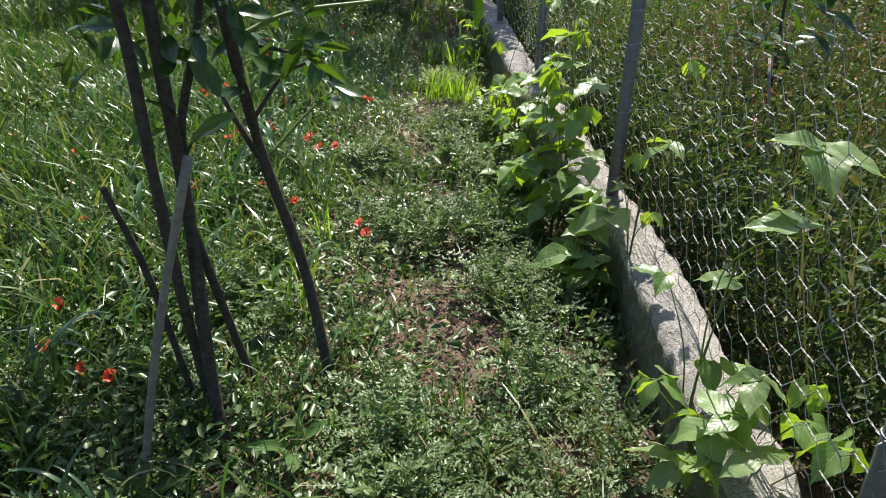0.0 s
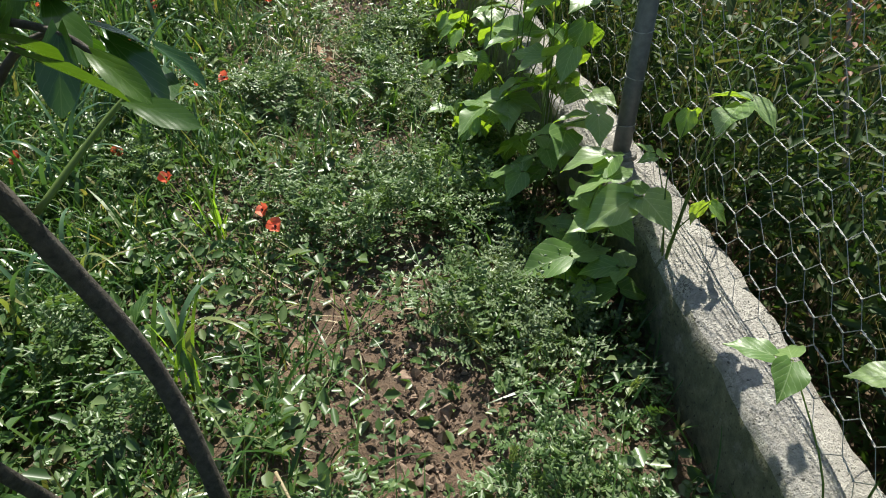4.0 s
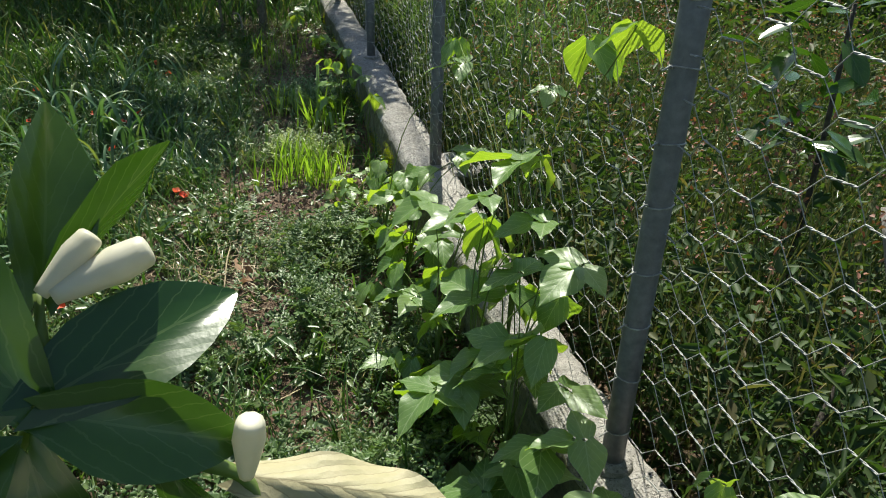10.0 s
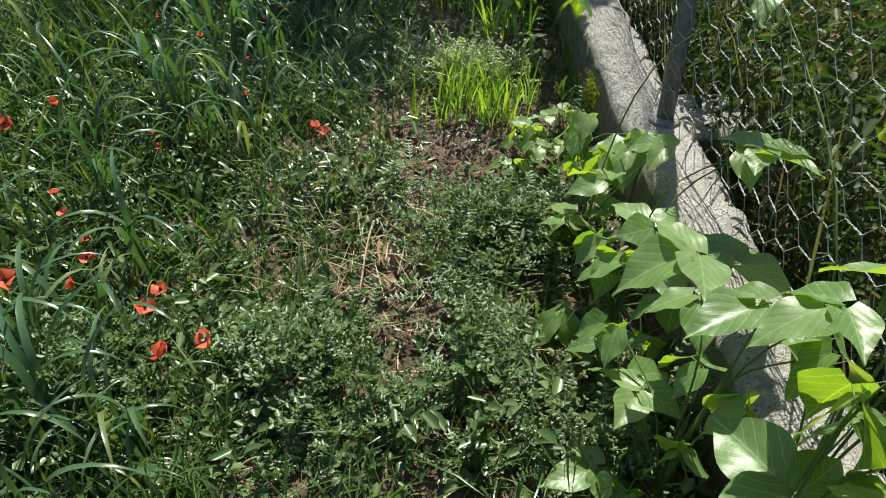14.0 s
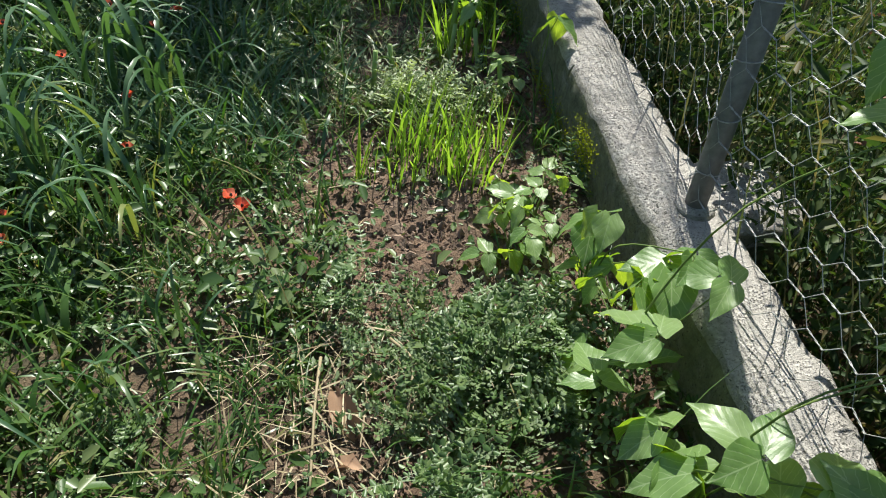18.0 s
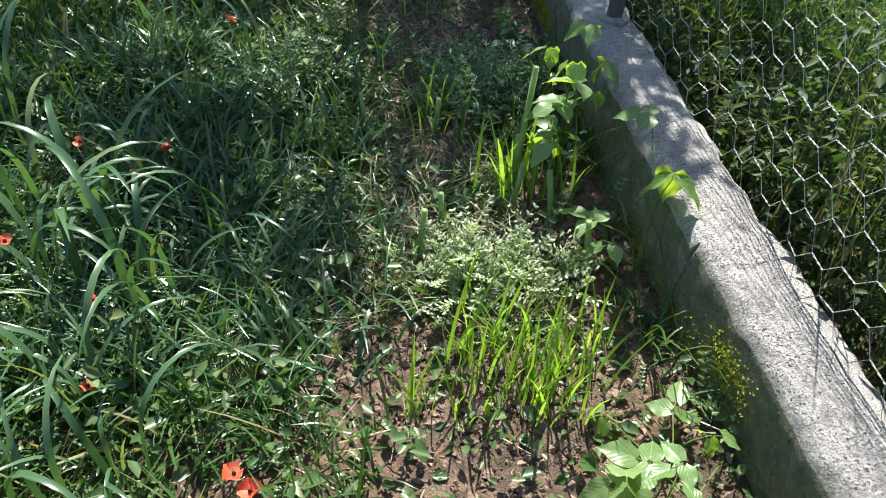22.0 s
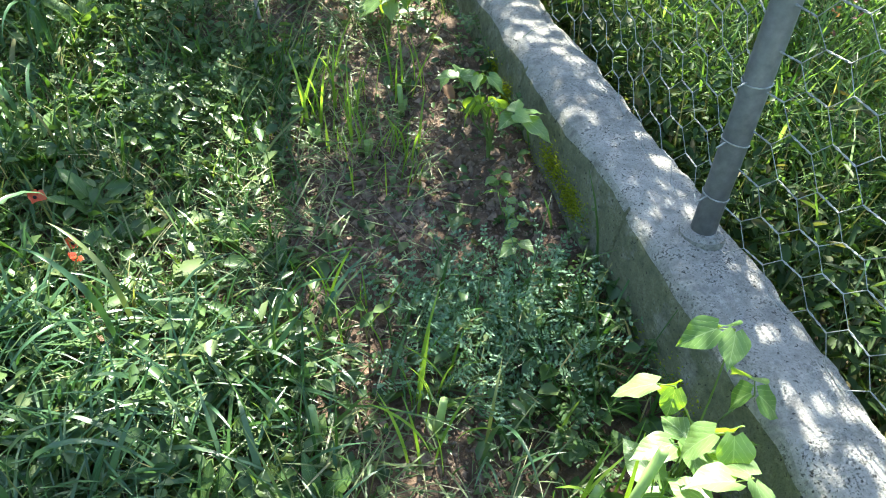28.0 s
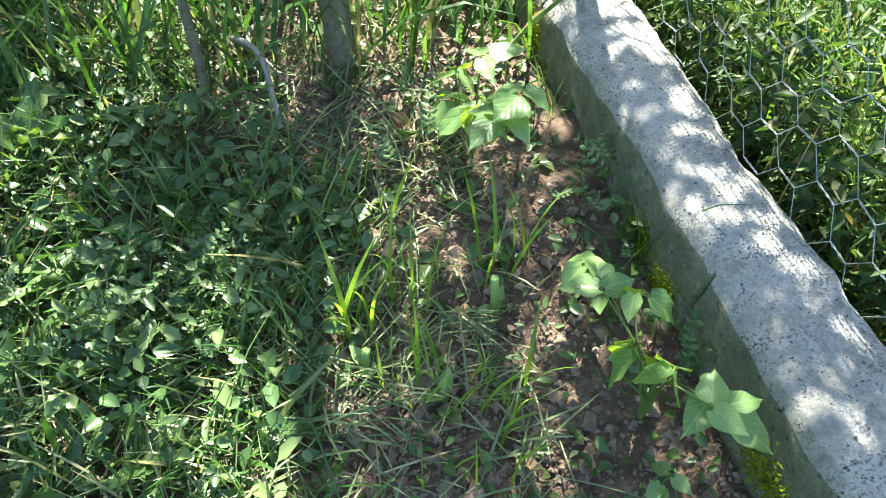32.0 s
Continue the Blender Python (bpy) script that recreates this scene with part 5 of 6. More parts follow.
# ---- citrus tree by the start ----
SPRIG = Vector((0.062, 0.055, -0.027))  # the flowering spray hangs a little low


def limb(name, points, radii, parent, mat=BARK, n=9, label=""):
    hung = [tuple(Vector(p) + SPRIG) if label.startswith("thin green") and p[0] > -0.1 else p for p in points]
    return part(name, quads_mesh(name, [tube(smooth_line(hung, 6), radii, n, 0.04)], mat), parent, None, label)


citrus = tagged(new("citrus_tree"), "young many-stemmed citrus tree in flower, dark glossy leaves", "citrus tree")
limb("trunk", [(-0.215, 1.62, 0.02), (-0.275, 1.70, 0.43), (-0.34, 1.65, 0.79), (-0.345, 1.50, 1.10), (-0.36, 1.42, 1.40), (-0.40, 1.38, 1.8)], [0.017, 0.014, 0.011], citrus)
limb("trunk", [(-0.495, 1.41, 0.02), (-0.515, 1.47, 0.30), (-0.50, 1.49, 0.73), (-0.47, 1.40, 1.05), (-0.45, 1.34, 1.40), (-0.46, 1.3, 1.8)], [0.018, 0.015, 0.012], citrus)
limb("branch", [(-0.46, 1.68, 0.04), (-0.485, 1.60, 0.35), (-0.50, 1.49, 0.70)], [0.013, 0.012], citrus)
limb("branch", [(-0.55, 1.54, 0.03), (-0.55, 1.48, 0.45), (-0.52, 1.38, 0.85), (-0.50, 1.32, 1.23), (-0.55, 1.28, 1.6)], [0.015, 0.013, 0.010], citrus)
limb("branch", [(-0.60, 1.56, 0.04), (-0.61, 1.46, 0.55), (-0.64, 1.40, 0.83)], [0.010, 0.008], citrus)
limb("branch", [(-0.335, 1.66, 0.76), (-0.40, 1.66, 0.90), (-0.45, 1.68, 1.02)], [0.010, 0.005], citrus)
limb("branch", [(-0.50, 1.49, 0.73), (-0.47, 1.47, 0.95), (-0.41, 1.50, 1.15), (-0.36, 1.52, 1.4)], [0.012, 0.007], citrus)
limb("branch", [(-0.345, 1.50, 1.12), (-0.22, 1.60, 1.16), (-0.06, 1.66, 1.20), (0.035, 1.67, 1.255), (0.068, 1.666, 1.295), (0.072, 1.678, 1.325)], [0.007, 0.003, 0.0015], citrus, BEANSTEM, 7, "thin green flowering branch")
limb("branch", [(0.068, 1.666, 1.295), (0.10, 1.664, 1.268), (0.122, 1.664, 1.252), (0.132, 1.652, 1.234)], [0.0035, 0.0018], citrus, BEANSTEM, 7, "thin green flowering branch")
tagged(new("stake", quads_mesh("stake", [tube(smooth_line([(-0.68, 1.27, 0.02), (-0.55, 1.26, 0.5), (-0.40, 1.25, 0.95)], 5), [0.010, 0.009], 8, 0.03)], GREYWOOD)), "grey weathered stick propped beside the citrus stems", "stick")


def citrus_leaf(at, azimuth, droop, roll, size, me=None, label=""):
    return part("leaf", me or CITRUS_LEAVES[int(RNG.integers(5))], citrus, leaf_pose(at, azimuth, droop, roll, size), label)


def leaf_between(base, tip, face, me=None, label=""):
    """A citrus leaf from its stalk to its tip, its upper side turned to face."""
    a, b = Vector(base), Vector(tip)
    if a.x > 0:
        a, b = a + SPRIG, b + SPRIG
    yv = (b - a).normalized()
    zv = (Vector(face) - yv * Vector(face).dot(yv)).normalized()
    m = Matrix((yv.cross(zv), yv, zv)).transposed().to_4x4()
    return part("leaf", me or CITRUS_LEAVES[int(RNG.integers(5))], citrus, Matrix.Translation(a) @ m @ Matrix.Scale((b - a).length, 4), label)


for base, tip, face in [((0.020, 1.712, 1.402), (0.076, 1.744, 1.440), (0.1, -1, 0.9)), ((0.068, 1.660, 1.300), (0.032, 1.684, 1.366), (0.3, -1, 0.4)), ((0.070, 1.658, 1.300), (0.127, 1.694, 1.312), (0, -0.7, 0.8)), ((0.073, 1.656, 1.298), (0.127, 1.650, 1.278), (0, -0.9, 0.6)),
                        ((0.071, 1.683, 1.322), (0.078, 1.718, 1.368), (0.2, 1, -0.2)), ((0.073, 1.683, 1.322), (0.106, 1.718, 1.358), (-0.9, 0.5, 0.4)), ((0.060, 1.652, 1.296), (0.000, 1.640, 1.286), (0, -0.8, 0.6)), ((0.060, 1.650, 1.290), (0.030, 1.610, 1.262), (0.1, -0.5, 0.8)),
                        ((0.065, 1.655, 1.285), (0.075, 1.625, 1.225), (0.2, -1, 0.2)), ((0.040, 1.690, 1.370), (-0.020, 1.690, 1.350), (0, -0.6, 0.8)), ((0.100, 1.660, 1.265), (0.125, 1.655, 1.215), (-0.5, -1, 0.2)), ((0.135, 1.655, 1.236), (0.160, 1.650, 1.195), (0.8, -0.4, 0.4))]:
    leaf_between(base, tip, face)
LIT_CITRUS = leaf_mesh("leaf", LIT_LEAF, lance, 1.0, 0.44, 0.12, 0.25, 0.012, 9, 5, 36)
# young marks leaves that get the sunlit-coloured copy
for base, tip, young in [((-0.442, 1.45, 0.92), (-0.350, 1.43, 0.985), True), ((-0.507, 1.45, 0.94), (-0.580, 1.42, 0.925), True), ((-0.474, 1.45, 1.07), (-0.53, 1.42, 1.064), True), ((-0.419, 1.45, 1.10), (-0.365, 1.42, 1.02), False),
                         ((-0.163, 1.46, 1.09), (-0.173, 1.43, 1.03), False), ((-0.125, 1.45, 1.03), (-0.070, 1.43, 1.015), False), ((-0.141, 1.45, 1.072), (-0.100, 1.42, 1.045), True), ((-0.223, 1.46, 1.083), (-0.29, 1.43, 1.04), False), ((-0.20, 1.47, 1.10), (-0.245, 1.44, 1.05), True)]:
    leaf_between(base, tip, (0.1, -0.5, 0.9), LIT_CITRUS if young else None)
limb("branch", [(-0.345, 1.50, 1.12), (-0.24, 1.48, 1.10), (-0.16, 1.46, 1.085), (-0.12, 1.45, 1.04)], [0.005, 0.002], citrus)
limb("branch", [(-0.50, 1.49, 0.80), (-0.47, 1.47, 0.88), (-0.442, 1.45, 0.92)], [0.004, 0.002], citrus)
NARROW = leaf_mesh("leaf", CITRUS, lance, 1.0, 0.30, 0.15, 0.4, 0.02, 9, 5, 34)
PALE = leaf_mesh("leaf", PALE_LEAF, lance, 1.0, 0.42, 0.12, -0.6, 0.05, 22, 9, 33)
leaf_between((0.132, 1.650, 1.232), (0.150, 1.655, 1.125), (0.7, -1, 0.1), NARROW)
leaf_between((0.122, 1.665, 1.252), (0.193, 1.645, 1.244), (0.1, -0.5, 1), PALE, "bleached, curled citrus leaf")
for k in range(230):
    # crown: leaves along the upper stems
    cx, cy, cz = -0.42, 1.40, 1.62
    d = Vector(RNG.normal(0, 1, 3)).normalized() * RNG.uniform(0.15, 1.0) ** 0.6
    at = Vector((cx + d.x * 0.36, cy + d.y * 0.42, cz + d.z * 0.46))
    if at.z < 1.18 or (at.x > -0.12 and at.z < 1.9):
        continue
    citrus_leaf(at, RNG.uniform(0, 360), RNG.uniform(-20, 60), RNG.normal(0, 25), RNG.uniform(0.06, 0.09))
for at, az, droop in [((-0.17, 1.56, 1.06), -60, 35), ((-0.16, 1.57, 1.04), -110, 50), ((-0.19, 1.57, 1.05), 10, 40), ((-0.20, 1.57, 1.08), -150, 30), ((-0.40, 1.52, 1.0), -110, -10), ((-0.52, 1.40, 1.02), -80, 20), ((-0.46, 1.40, 1.12), -100, 10), ((-0.58, 1.35, 1.1), 150, 25),
                      ((-0.17, 1.79, 0.92), -170, 10), ((-0.17, 1.79, 0.95), -100, 40), ((-0.18, 1.79, 0.90), 160, -30), ((-0.34, 1.6, 1.12), -90, 30), ((-0.3, 1.6, 1.16), -30, 30), ((-0.44, 1.38, 1.15), -160, 20)]:
    citrus_leaf(at, az, droop, RNG.normal(0, 20), RNG.uniform(0.065, 0.085))
for k in range(70):
    at = Vector((RNG.uniform(-0.68, -0.14), RNG.uniform(1.36, 1.62), RNG.uniform(1.08, 1.30)))
    citrus_leaf(at, RNG.uniform(0, 360), RNG.uniform(-20, 60), RNG.normal(0, 25), RNG.uniform(0.06, 0.085))
# Overhead branches and crown added out of view to shade the left grass.
for tip in [(-0.55, 2.8, 1.98), (-0.2, 2.7, 2.0), (-0.85, 2.6, 1.95), (-0.6, 3.1, 2.0)]:
    limb("branch", [(-0.43, 1.34, 1.70), (tip[0] * 0.6 - 0.18, tip[1] * 0.5 + 0.75, 1.85), tip], [0.010, 0.004], citrus)
n = 320
d = unit(RNG.normal(size=(n, 3))) * (RNG.uniform(0.05, 1, n) ** 0.5)[:, None]
knots = d[RNG.integers(0, n, n)] * 0.65 + d * 0.35
v, f = leaflets(np.array([-0.52, 2.65, 1.98]) + knots * np.array([0.50, 0.62, 0.26]), random_way(n, -0.8, 0.4), random_way(n, 0.3, 1.57), RNG.uniform(0.06, 0.09, n), RNG.uniform(0.03, 0.042, n))
part("crown", mesh_of("crown", v, f, CROWN), citrus, None, "unseen upper citrus leaves added for shade")
limb("branch", [(-0.34, 1.60, 0.92), (-0.26, 1.60, 1.02), (-0.18, 1.57, 1.06)], [0.006, 0.003], citrus)
limb("branch", [(-0.33, 1.66, 0.80), (-0.24, 1.74, 0.88), (-0.17, 1.79, 0.93)], [0.005, 0.0025], citrus, BEANSTEM)
WPETAL = [leaf_mesh("petal", WHITE_PETAL, lance, 1.0, 0.42, 0.25, 0.35, 0.01, 7, 5, 70 + k) for k in range(2)]


STAMEN = quads_mesh("stamen", [tube([(0, 0, 0), (0.004, 0, 0.011), (0.005, 0, 0.014)], [0.0009, 0.0007, 0.0011], 5)], YELLOW)


def blossom(at, tilt, size=0.024):
    ob = tagged(new("citrus_blossom"), "open white citrus blossom with yellow stamens on a branch", "blossom", "citrus blossoms")
    ob.matrix_basis = pose(*at, *tilt)
    for k in range(5):
        part("petal", WPETAL[k % 2], ob, pose(0, 0, 0, 20 + RNG.normal(0, 8), 0, 72 * k + RNG.normal(0, 6)) @ Matrix.Scale(size * RNG.uniform(0.9, 1.1), 4))
    for k in range(9):
        part("stamen", STAMEN, ob, pose(0, 0, 0, 0, 0, 40 * k + RNG.normal(0, 5)))
    return ob


def bud(at, tilt, size=0.022):
    v, f = tube(smooth_line([(0, 0, 0), (0, 0, 0.3), (0, 0, 0.65), (0, 0, 0.95), (0, 0, 1.0)], 3), [0.10, 0.15, 0.20, 0.17, 0.06], 10)
    ob = tagged(new("citrus_bud", quads_mesh("citrus_bud", [(v * size, f)], WHITE_PETAL)), "closed cream-white citrus flower bud on a branch", "flower bud", "citrus buds")
    ob.matrix_basis = pose(*at, *tilt)
    return ob


limb("branch", [(0.050, 1.672, 1.27), (0.040, 1.69, 1.33), (0.040, 1.698, 1.385), (0.022, 1.712, 1.402)], [0.003, 0.0016], citrus, BEANSTEM, 7, "thin green flowering branch")


def turned(at, way, spin=0.0):
    return Matrix.Translation(Vector(at) + SPRIG) @ Vector(way).to_track_quat("Z", "Y").to_matrix().to_4x4() @ pose(0, 0, 0, 0, 0, spin)


for at, way, spin, size in [((0.046, 1.692, 1.388), (0.25, -1.0, 0.15), 12, 0.027), ((0.076, 1.637, 1.276), (0.1, -0.8, -0.5), 40, 0.024), ((0.112, 1.650, 1.236), (0.0, -0.7, -0.7), 5, 0.022)]:
    blossom(at, (0, 0, 0), size).matrix_basis = turned(at, way, spin)
for base, tip in [((0.074, 1.674, 1.327), (0.089, 1.684, 1.340)), ((0.077, 1.674, 1.326), (0.104, 1.683, 1.334)), ((0.124, 1.655, 1.262), (0.128, 1.652, 1.288)), ((0.040, 1.694, 1.385), (0.024, 1.690, 1.398)), ((0.128, 1.650, 1.236), (0.138, 1.640, 1.222))]:
    bud(base, (0, 0, 0), (Vector(tip) - Vector(base)).length).matrix_basis = turned(base, Vector(tip) - Vector(base))


# ---- trees at the end of the walk ----
def leafy_tree(x, y, trunk_r, points, blobs, count, label, size=(0.05, 0.09)):
    """Tapered trunk, limbs to each clump and a crown of single leaves with gaps between the clumps."""
    g = float(land(x, y))
    tree = tagged(new("tree"), label, "tree", "trees at the far end")
    limb("trunk", [(x, y, g - 0.05), *points], [trunk_r * 1.25, trunk_r, trunk_r * 0.6], tree, TRUNK, 12)
    top = Vector(points[-1])
    pieces = []
    for bx, by, bz, r in blobs:
        mid = (top + Vector((bx, by, bz))) / 2 + Vector((0, 0, -0.1))
        limb("limb", [tuple(Vector(points[-1]) - Vector((0, 0, 0.05))), tuple(mid), (bx, by, bz)], [trunk_r * 0.5, trunk_r * 0.15], tree, BARK, 7)
        n = int(count * r * r)
        d = unit(RNG.normal(size=(n, 3))) * (RNG.uniform(0.1, 1, n) ** 0.45)[:, None]
        knots = d[RNG.integers(0, n, n)] * 0.6 + d * 0.4 + RNG.normal(0, 0.12, (n, 3))
        root = np.array([bx, by, bz]) + knots * np.array([r, r, r * 0.7])
        L = RNG.uniform(*size, n)
        pieces.append(leaflets(root, random_way(n, -0.9, 0.5), random_way(n, 0.2, 1.57), L, L * 0.5))
    v, f = join(pieces)
    part("crown", mesh_of("crown", v, f, CROWN), tree)
    return tree


# Crown clumps of these two sit out of view, placed to dapple the bed.
leafy_tree(0.26, 7.46, 0.027, [(0.27, 7.47, 0.9), (0.33, 7.5, 1.6), (0.45, 7.6, 2.2)], [(-0.62, 7.42, 2.75, 0.28), (-1.05, 7.32, 2.8, 0.34), (-0.25, 7.45, 2.8, 0.28), (-0.02, 7.5, 2.8, 0.32), (0.2, 7.35, 2.75, 0.28), (-0.5, 7.9, 2.8, 0.38), (-0.1, 8.3, 2.9, 0.32), (1.25, 7.2, 2.6, 0.36), (1.17, 6.8, 2.6, 0.24), (0.36, 6.90, 2.7, 0.33), (0.05, 6.98, 2.7, 0.28), (-0.06, 7.14, 2.7, 0.32), (0.7, 7.45, 2.8, 0.45), (1.24, 7.5, 2.7, 0.56), (1.30, 8.1, 2.8, 0.56), (0.85, 8.1, 2.9, 0.48), (0.78, 8.5, 2.9, 0.36), (0.12, 8.3, 2.8, 0.34), (0.42, 8.9, 2.9, 0.38), (1.2, 8.8, 3.0, 0.45), (0.6, 9.0, 3.0, 0.55), (-0.3, 9.0, 3.0, 0.5)], 2000, "dark-barked fruit tree shading the end of the bed", (0.045, 0.08))
leafy_tree(-0.06, 7.40, 0.010, [(-0.06, 7.41, 0.8), (-0.08, 7.5, 1.5), (-0.1, 7.9, 2.1)], [(0.25, 8.65, 2.5, 0.36)], 2000, "thin grey sapling growing beside the tree", (0.04, 0.07))
# Added tree: its unseen crown keeps sun off the left and far grass.
leafy_tree(-1.9, 8.6, 0.06, [(-1.9, 8.6, 0.8), (-1.8, 8.6, 1.5), (-1.7, 8.6, 2.0)], [(-0.1, 9.5, 3.0, 0.45), (-0.6, 9.2, 3.0, 0.45), (-1.5, 8.6, 2.8, 0.8), (-2.5, 8.6, 2.8, 0.8), (-1.2, 9.3, 3.0, 0.8), (-2.0, 9.5, 3.2, 0.9)], 1500, "leafy fruit tree added with an unseen crown to shade the grass")
# Added tree: clumps overhead, out of view, set how much sun the weeds get.
leafy_tree(2.6, 9.0, 0.07, [(2.6, 9.0, 0.9), (2.5, 8.9, 1.6), (2.4, 8.9, 2.2)], [(1.80, 7.4, 2.6, 0.42), (2.1, 8.1, 2.7, 0.5), (1.7, 6.9, 2.6, 0.34), (2.2, 9.9, 2.9, 0.7), (3.2, 9.4, 2.7, 0.8), (2.7, 10.4, 3.2, 0.9)], 1500, "leafy tree added behind the wire fence, unseen crown shading the weeds")


# Canopy added above the view so the far ground lies in shade.
leafy_tree(-0.7, 11.6, 0.07, [(-0.7, 11.6, 1.0), (-0.6, 11.5, 1.8), (-0.5, 11.4, 2.5)], [(-0.4, 10.4, 3.3, 0.8), (0.7, 10.3, 3.3, 0.8), (-1.5, 10.5, 3.3, 0.85), (0.1, 11.4, 3.5, 0.9), (-1.2, 11.6, 3.5, 0.9), (1.3, 11.4, 3.5, 0.9)], 1400, "broad leafy tree added out of view to shade the far end of the wall")


def shrub(x, y, r, high, count):
    g = float(land(x, y))
    ob = tagged(new("shrub"), "dense dark green shrub closing off the garden", "shrub", "shrubs at the garden's edge")
    ob.matrix_basis = pose(x, y, g)
    limb("stem", [(0, 0, -0.05), (0.05, 0.02, high * 0.4), (-0.04, 0.05, high * 0.75)], [0.05, 0.02], ob, BARK, 8)
    c = RNG.normal(0, 0.5, (14, 3)) * np.array([r, r, high * 0.45]) + np.array([0, 0, high * 0.5])
    root = c[RNG.integers(0, 14, count)] + RNG.normal(0, 0.24, (count, 3)) * np.array([r, r, high * 0.5])
    root[:, 2] = np.abs(root[:, 2])
    L = RNG.uniform(0.05, 0.11, count)
    v, f = leaflets(root, random_way(count, -0.9, 0.5), random_way(count, 0.1, 1.5), L, L * 0.5)
    part("crown", mesh_of("crown", v, f, CROWN), ob)


for x, y, r, h in [(-6.5, 4.6, 1.1, 1.7), (-6.2, 1.8, 1.0, 1.5), (-5.4, -1.6, 1.1, 1.7), (5.7, 0.8, 1.1, 1.6), (4.8, -2.6, 1.1, 1.7), (1.6, -4.4, 1.1, 1.6), (-2.2, -4.2, 1.1, 1.7), (-0.7, 9.7, 0.8, 1.3), (-2.0, 9.5, 0.9, 1.5), (-3.3, 9.0, 0.9, 1.5), (0.3, 10.4, 0.8, 1.4), (1.9, 10.3, 0.9, 1.5), (3.4, 9.6, 0.9, 1.5), (-0.9, 11.2, 1.0, 1.7), (-2.6, 11.0, 1.1, 1.9), (-4.3, 10.6, 1.1, 1.8), (0.6, 11.8, 1.0, 1.7), (2.2, 12.0, 1.1, 1.9), (3.9, 11.6, 1.1, 1.9), (5.4, 10.4, 1.2, 2.0), (-5.6, 9.3, 1.1, 1.9), (5.6, 8.2, 1.1, 1.8), (5.8, 5.9, 1.1, 1.8), (5.6, 3.6, 1.1, 1.7), (-6.0, 7.2, 1.1, 1.7)]:
    shrub(x, y, r, h, 4500)

# leafy sapling behind the fence
far_plant = tagged(new("broadleaf_bush"), "glossy broad-leaved bush growing behind the wire fence", "bush")
limb("stem", [(1.75, 3.05, 0.0), (1.76, 3.06, 0.6), (1.74, 3.08, 1.15)], [0.012, 0.006], far_plant)
for k in range(70):
    d = Vector(RNG.normal(0, 1, 3)).normalized()
    part("leaf", CITRUS_LEAVES[int(RNG.integers(5))], far_plant, leaf_pose((1.75 + d.x * 0.22, 3.08 + d.y * 0.22, 1.02 + d.z * 0.28), RNG.uniform(0, 360), RNG.uniform(-20, 50), RNG.normal(0, 25), RNG.uniform(0.08, 0.13)))


# ---- dry sticks, dead leaf, moss ----
def stick(points, r, label, mat=GREYWOOD):
    tagged(new("stick", quads_mesh("stick", [tube(smooth_line(points, 5), [r, r * 0.7], 7, 0.05)], mat)), label, "stick", "fallen sticks")


def on(x, y, h=0.03):
    return (x, y, float(land(x, y)) + h)


stick([on(-0.13, 1.66, 0.12), on(-0.05, 1.47, 0.115), on(0.05, 1.24, 0.11)], 0.0032, "pale dry stalk lying on the weeds", STRAW)
stick([on(0.17, 4.02, 0.08), on(0.21, 3.93, 0.10), on(0.18, 3.78, 0.07)], 0.0035, "pale dry stalk lying on the weeds", STRAW)
stick([on(0.02, 3.98, 0.08), on(0.01, 3.85, 0.09), on(0.0, 3.68, 0.06)], 0.0035, "pale dry stalk lying on the weeds", STRAW)
stick([on(1.35, 2.1, 0.15), on(1.40, 2.35, 0.45), on(1.44, 2.55, 0.75)], 0.008, "grey dead branch leaning in the weeds behind the fence")
stick([on(1.20, 2.35, 0.05), on(1.32, 2.42, 0.25), on(1.45, 2.5, 0.42)], 0.011, "brown dead branch leaning in the weeds behind the fence", BARK)
stick([on(0.06, 7.55, 0.03), on(0.02, 7.48, 0.12), on(0.08, 7.35, 0.16), on(0.10, 7.25, 0.05)], 0.008, "thin dead twig lying at the foot of the tree")
stick([on(0.08, 7.7, 0.03), on(0.05, 7.5, 0.10), on(0.12, 7.42, 0.04)], 0.006, "thin dead twig lying at the foot of the tree")
stick([on(-0.28, 4.08, 0.03), on(-0.16, 4.18, 0.05), on(-0.05, 4.2, 0.03)], 0.003, "dark dry stalk lying in the grass")
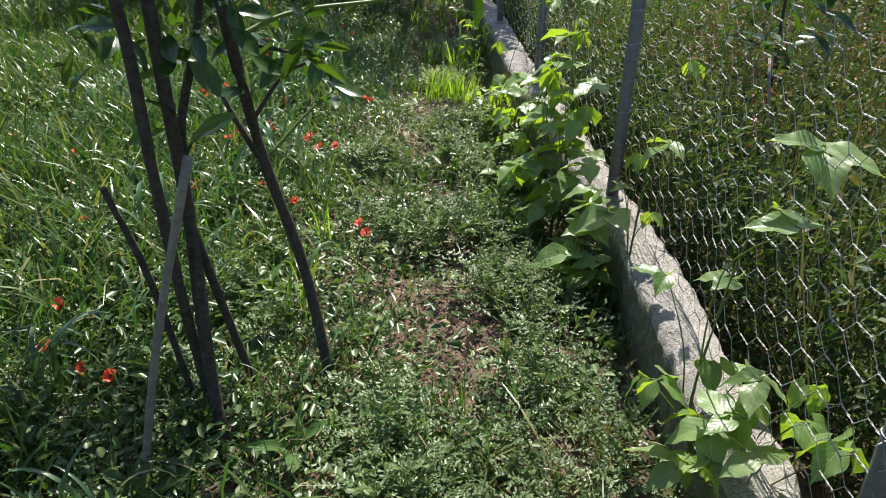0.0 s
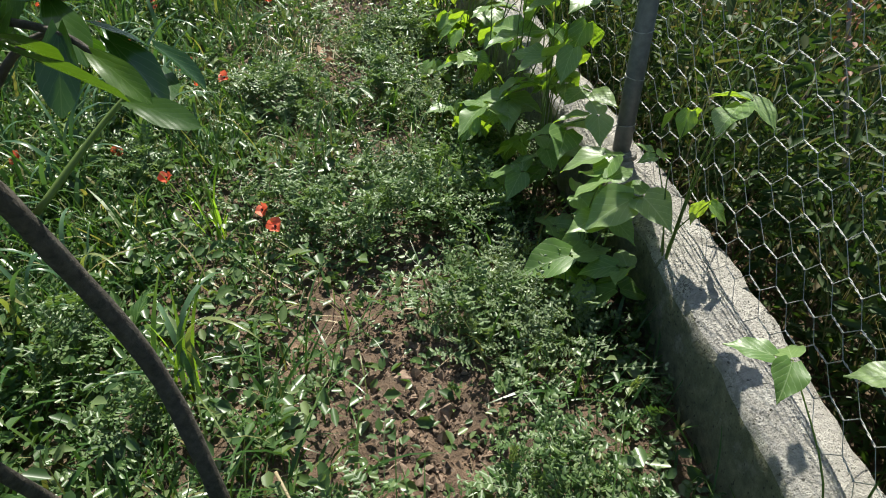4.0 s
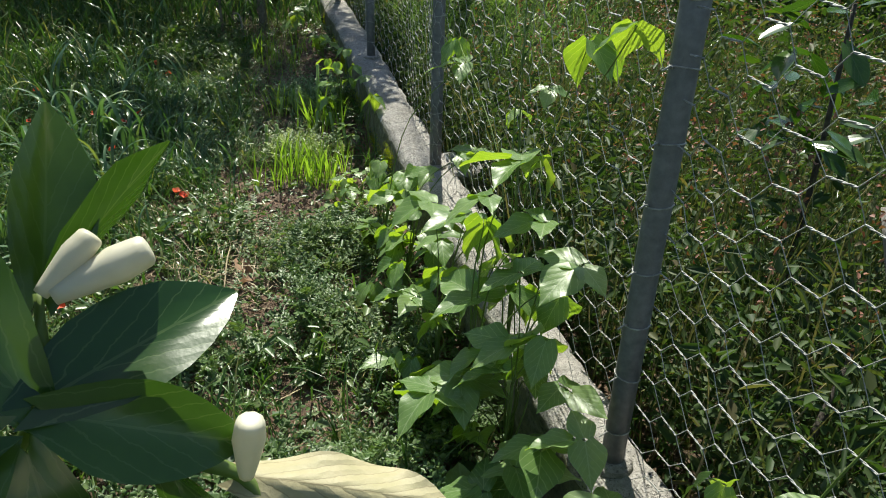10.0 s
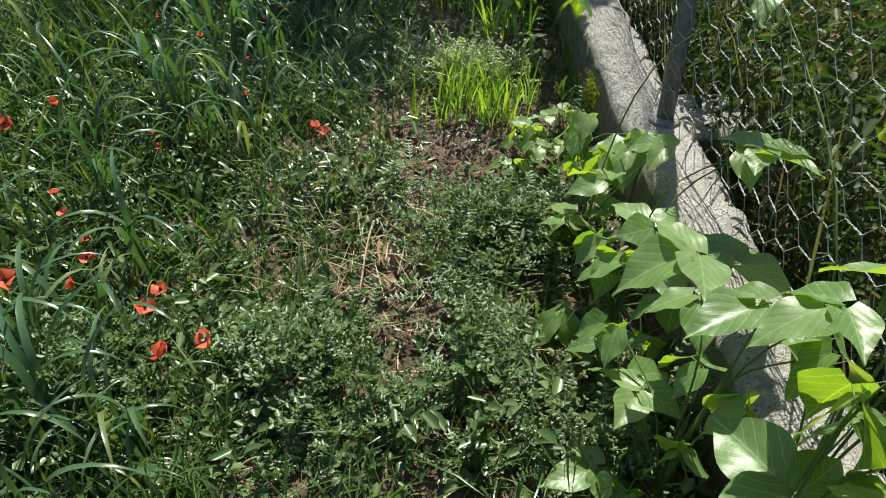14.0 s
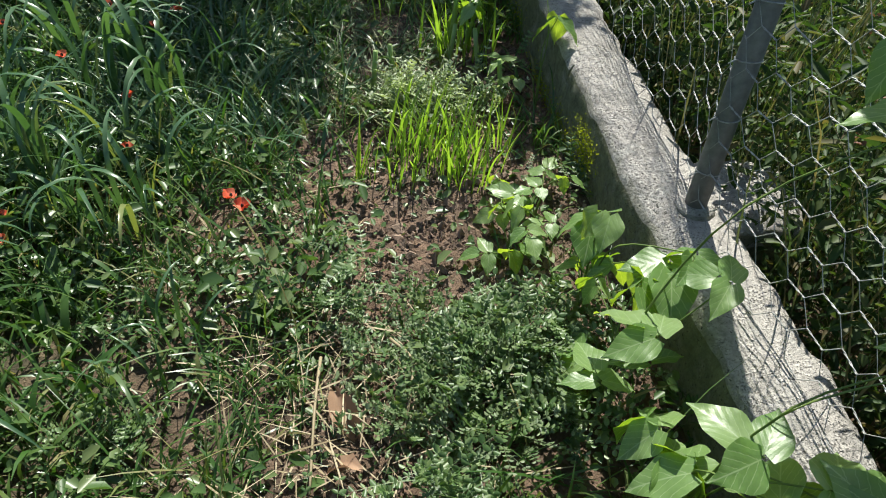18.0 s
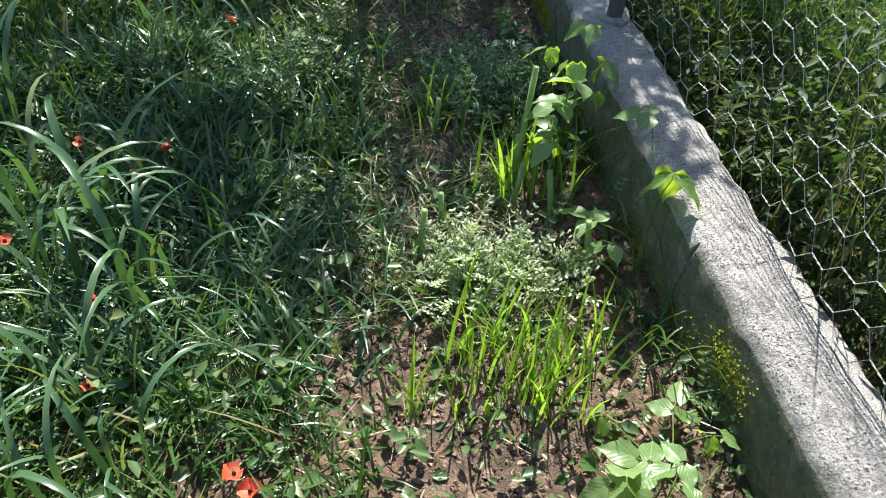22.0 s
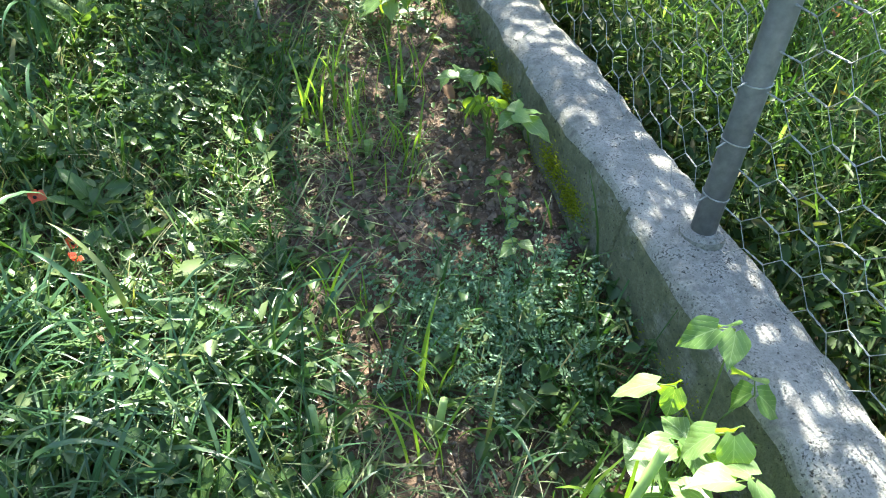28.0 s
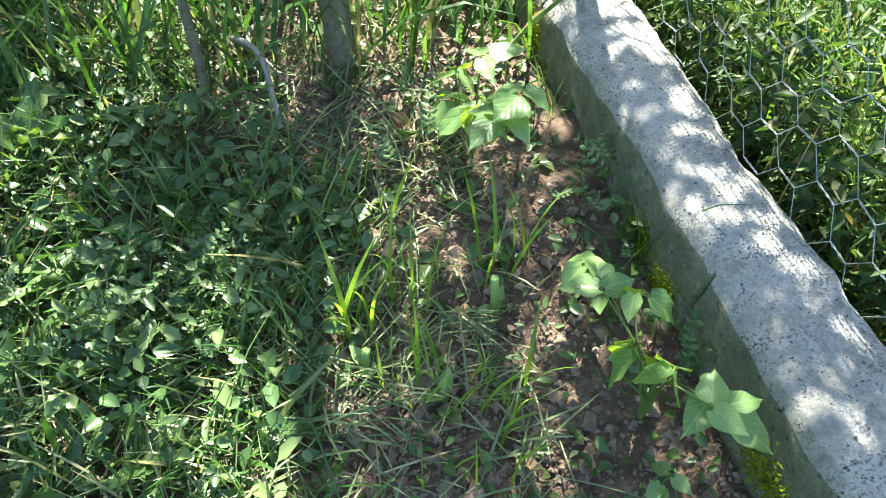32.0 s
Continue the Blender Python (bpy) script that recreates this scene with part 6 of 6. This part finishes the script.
DEADS = [leaf_mesh("dead_leaf", DEAD, lance, 1.0, 0.5, 0.5, 1.0, 0.08, 8, 5, 90 + k) for k in range(3)]
for x, y, s, a in [(0.05, 3.90, 0.085, 200), (0.12, 4.0, 0.05, 120), (0.09, 3.72, 0.06, 60), (-0.02, 3.62, 0.05, 10), (0.45, 6.4, 0.05, 40), (0.3, 6.9, 0.05, 140), (0.52, 7.2, 0.06, 80), (0.6, 6.75, 0.06, 190), (0.35, 7.25, 0.06, 250)]:
    ob = tagged(new("dead_leaf", DEADS[int(RNG.integers(3))]), "curled brown dead leaf lying on the soil", "dead leaf", "dead leaves")
    ob.matrix_basis = leaf_pose(on(x, y, 0.06 if y < 4.5 else 0.035), a, 12, 15, s * (1.25 if y < 4.5 else 1.0))
pieces = []
for cy, cz, ry, rz, n in [(6.78, 0.315, 0.03, 0.03, 320), (6.66, 0.285, 0.03, 0.035, 260), (6.17, 0.28, 0.05, 0.025, 260), (6.30, 0.30, 0.05, 0.03, 200), (7.46, 0.33, 0.03, 0.05, 260), (7.37, 0.29, 0.03, 0.03, 160), (6.5, 0.23, 0.1, 0.02, 160), (5.1, 0.14, 0.1, 0.03, 120), (4.75, 0.14, 0.15, 0.04, 200), (4.6, 0.22, 0.06, 0.04, 120), (5.6, 0.2, 0.12, 0.05, 120)]:
    n, ry, rz = n * 5, ry * 0.75, rz * 0.75
    root = np.stack([np.full(n, 0.772) - RNG.uniform(0, 0.02, n), RNG.normal(cy, ry, n), RNG.normal(cz, rz, n)], -1)
    L = RNG.uniform(0.004, 0.009, n)
    pieces.append(leaflets(root, random_way(n, -0.2, 1.2) + np.array([-0.8, 0, 0.2]), random_way(n, 0, 1.5), L, L * 0.5))
root = on_land(RNG.normal(0.12, 0.05, 160), RNG.normal(6.72, 0.04, 160), -0.004)
pieces.append(leaflets(root, random_way(160, 0.2, 1.3), random_way(160, 0, 1.5), np.full(160, 0.009), np.full(160, 0.004)))
stuff("moss", join(pieces), MOSS, "yellow-green moss on the damp side of the wall", "moss")
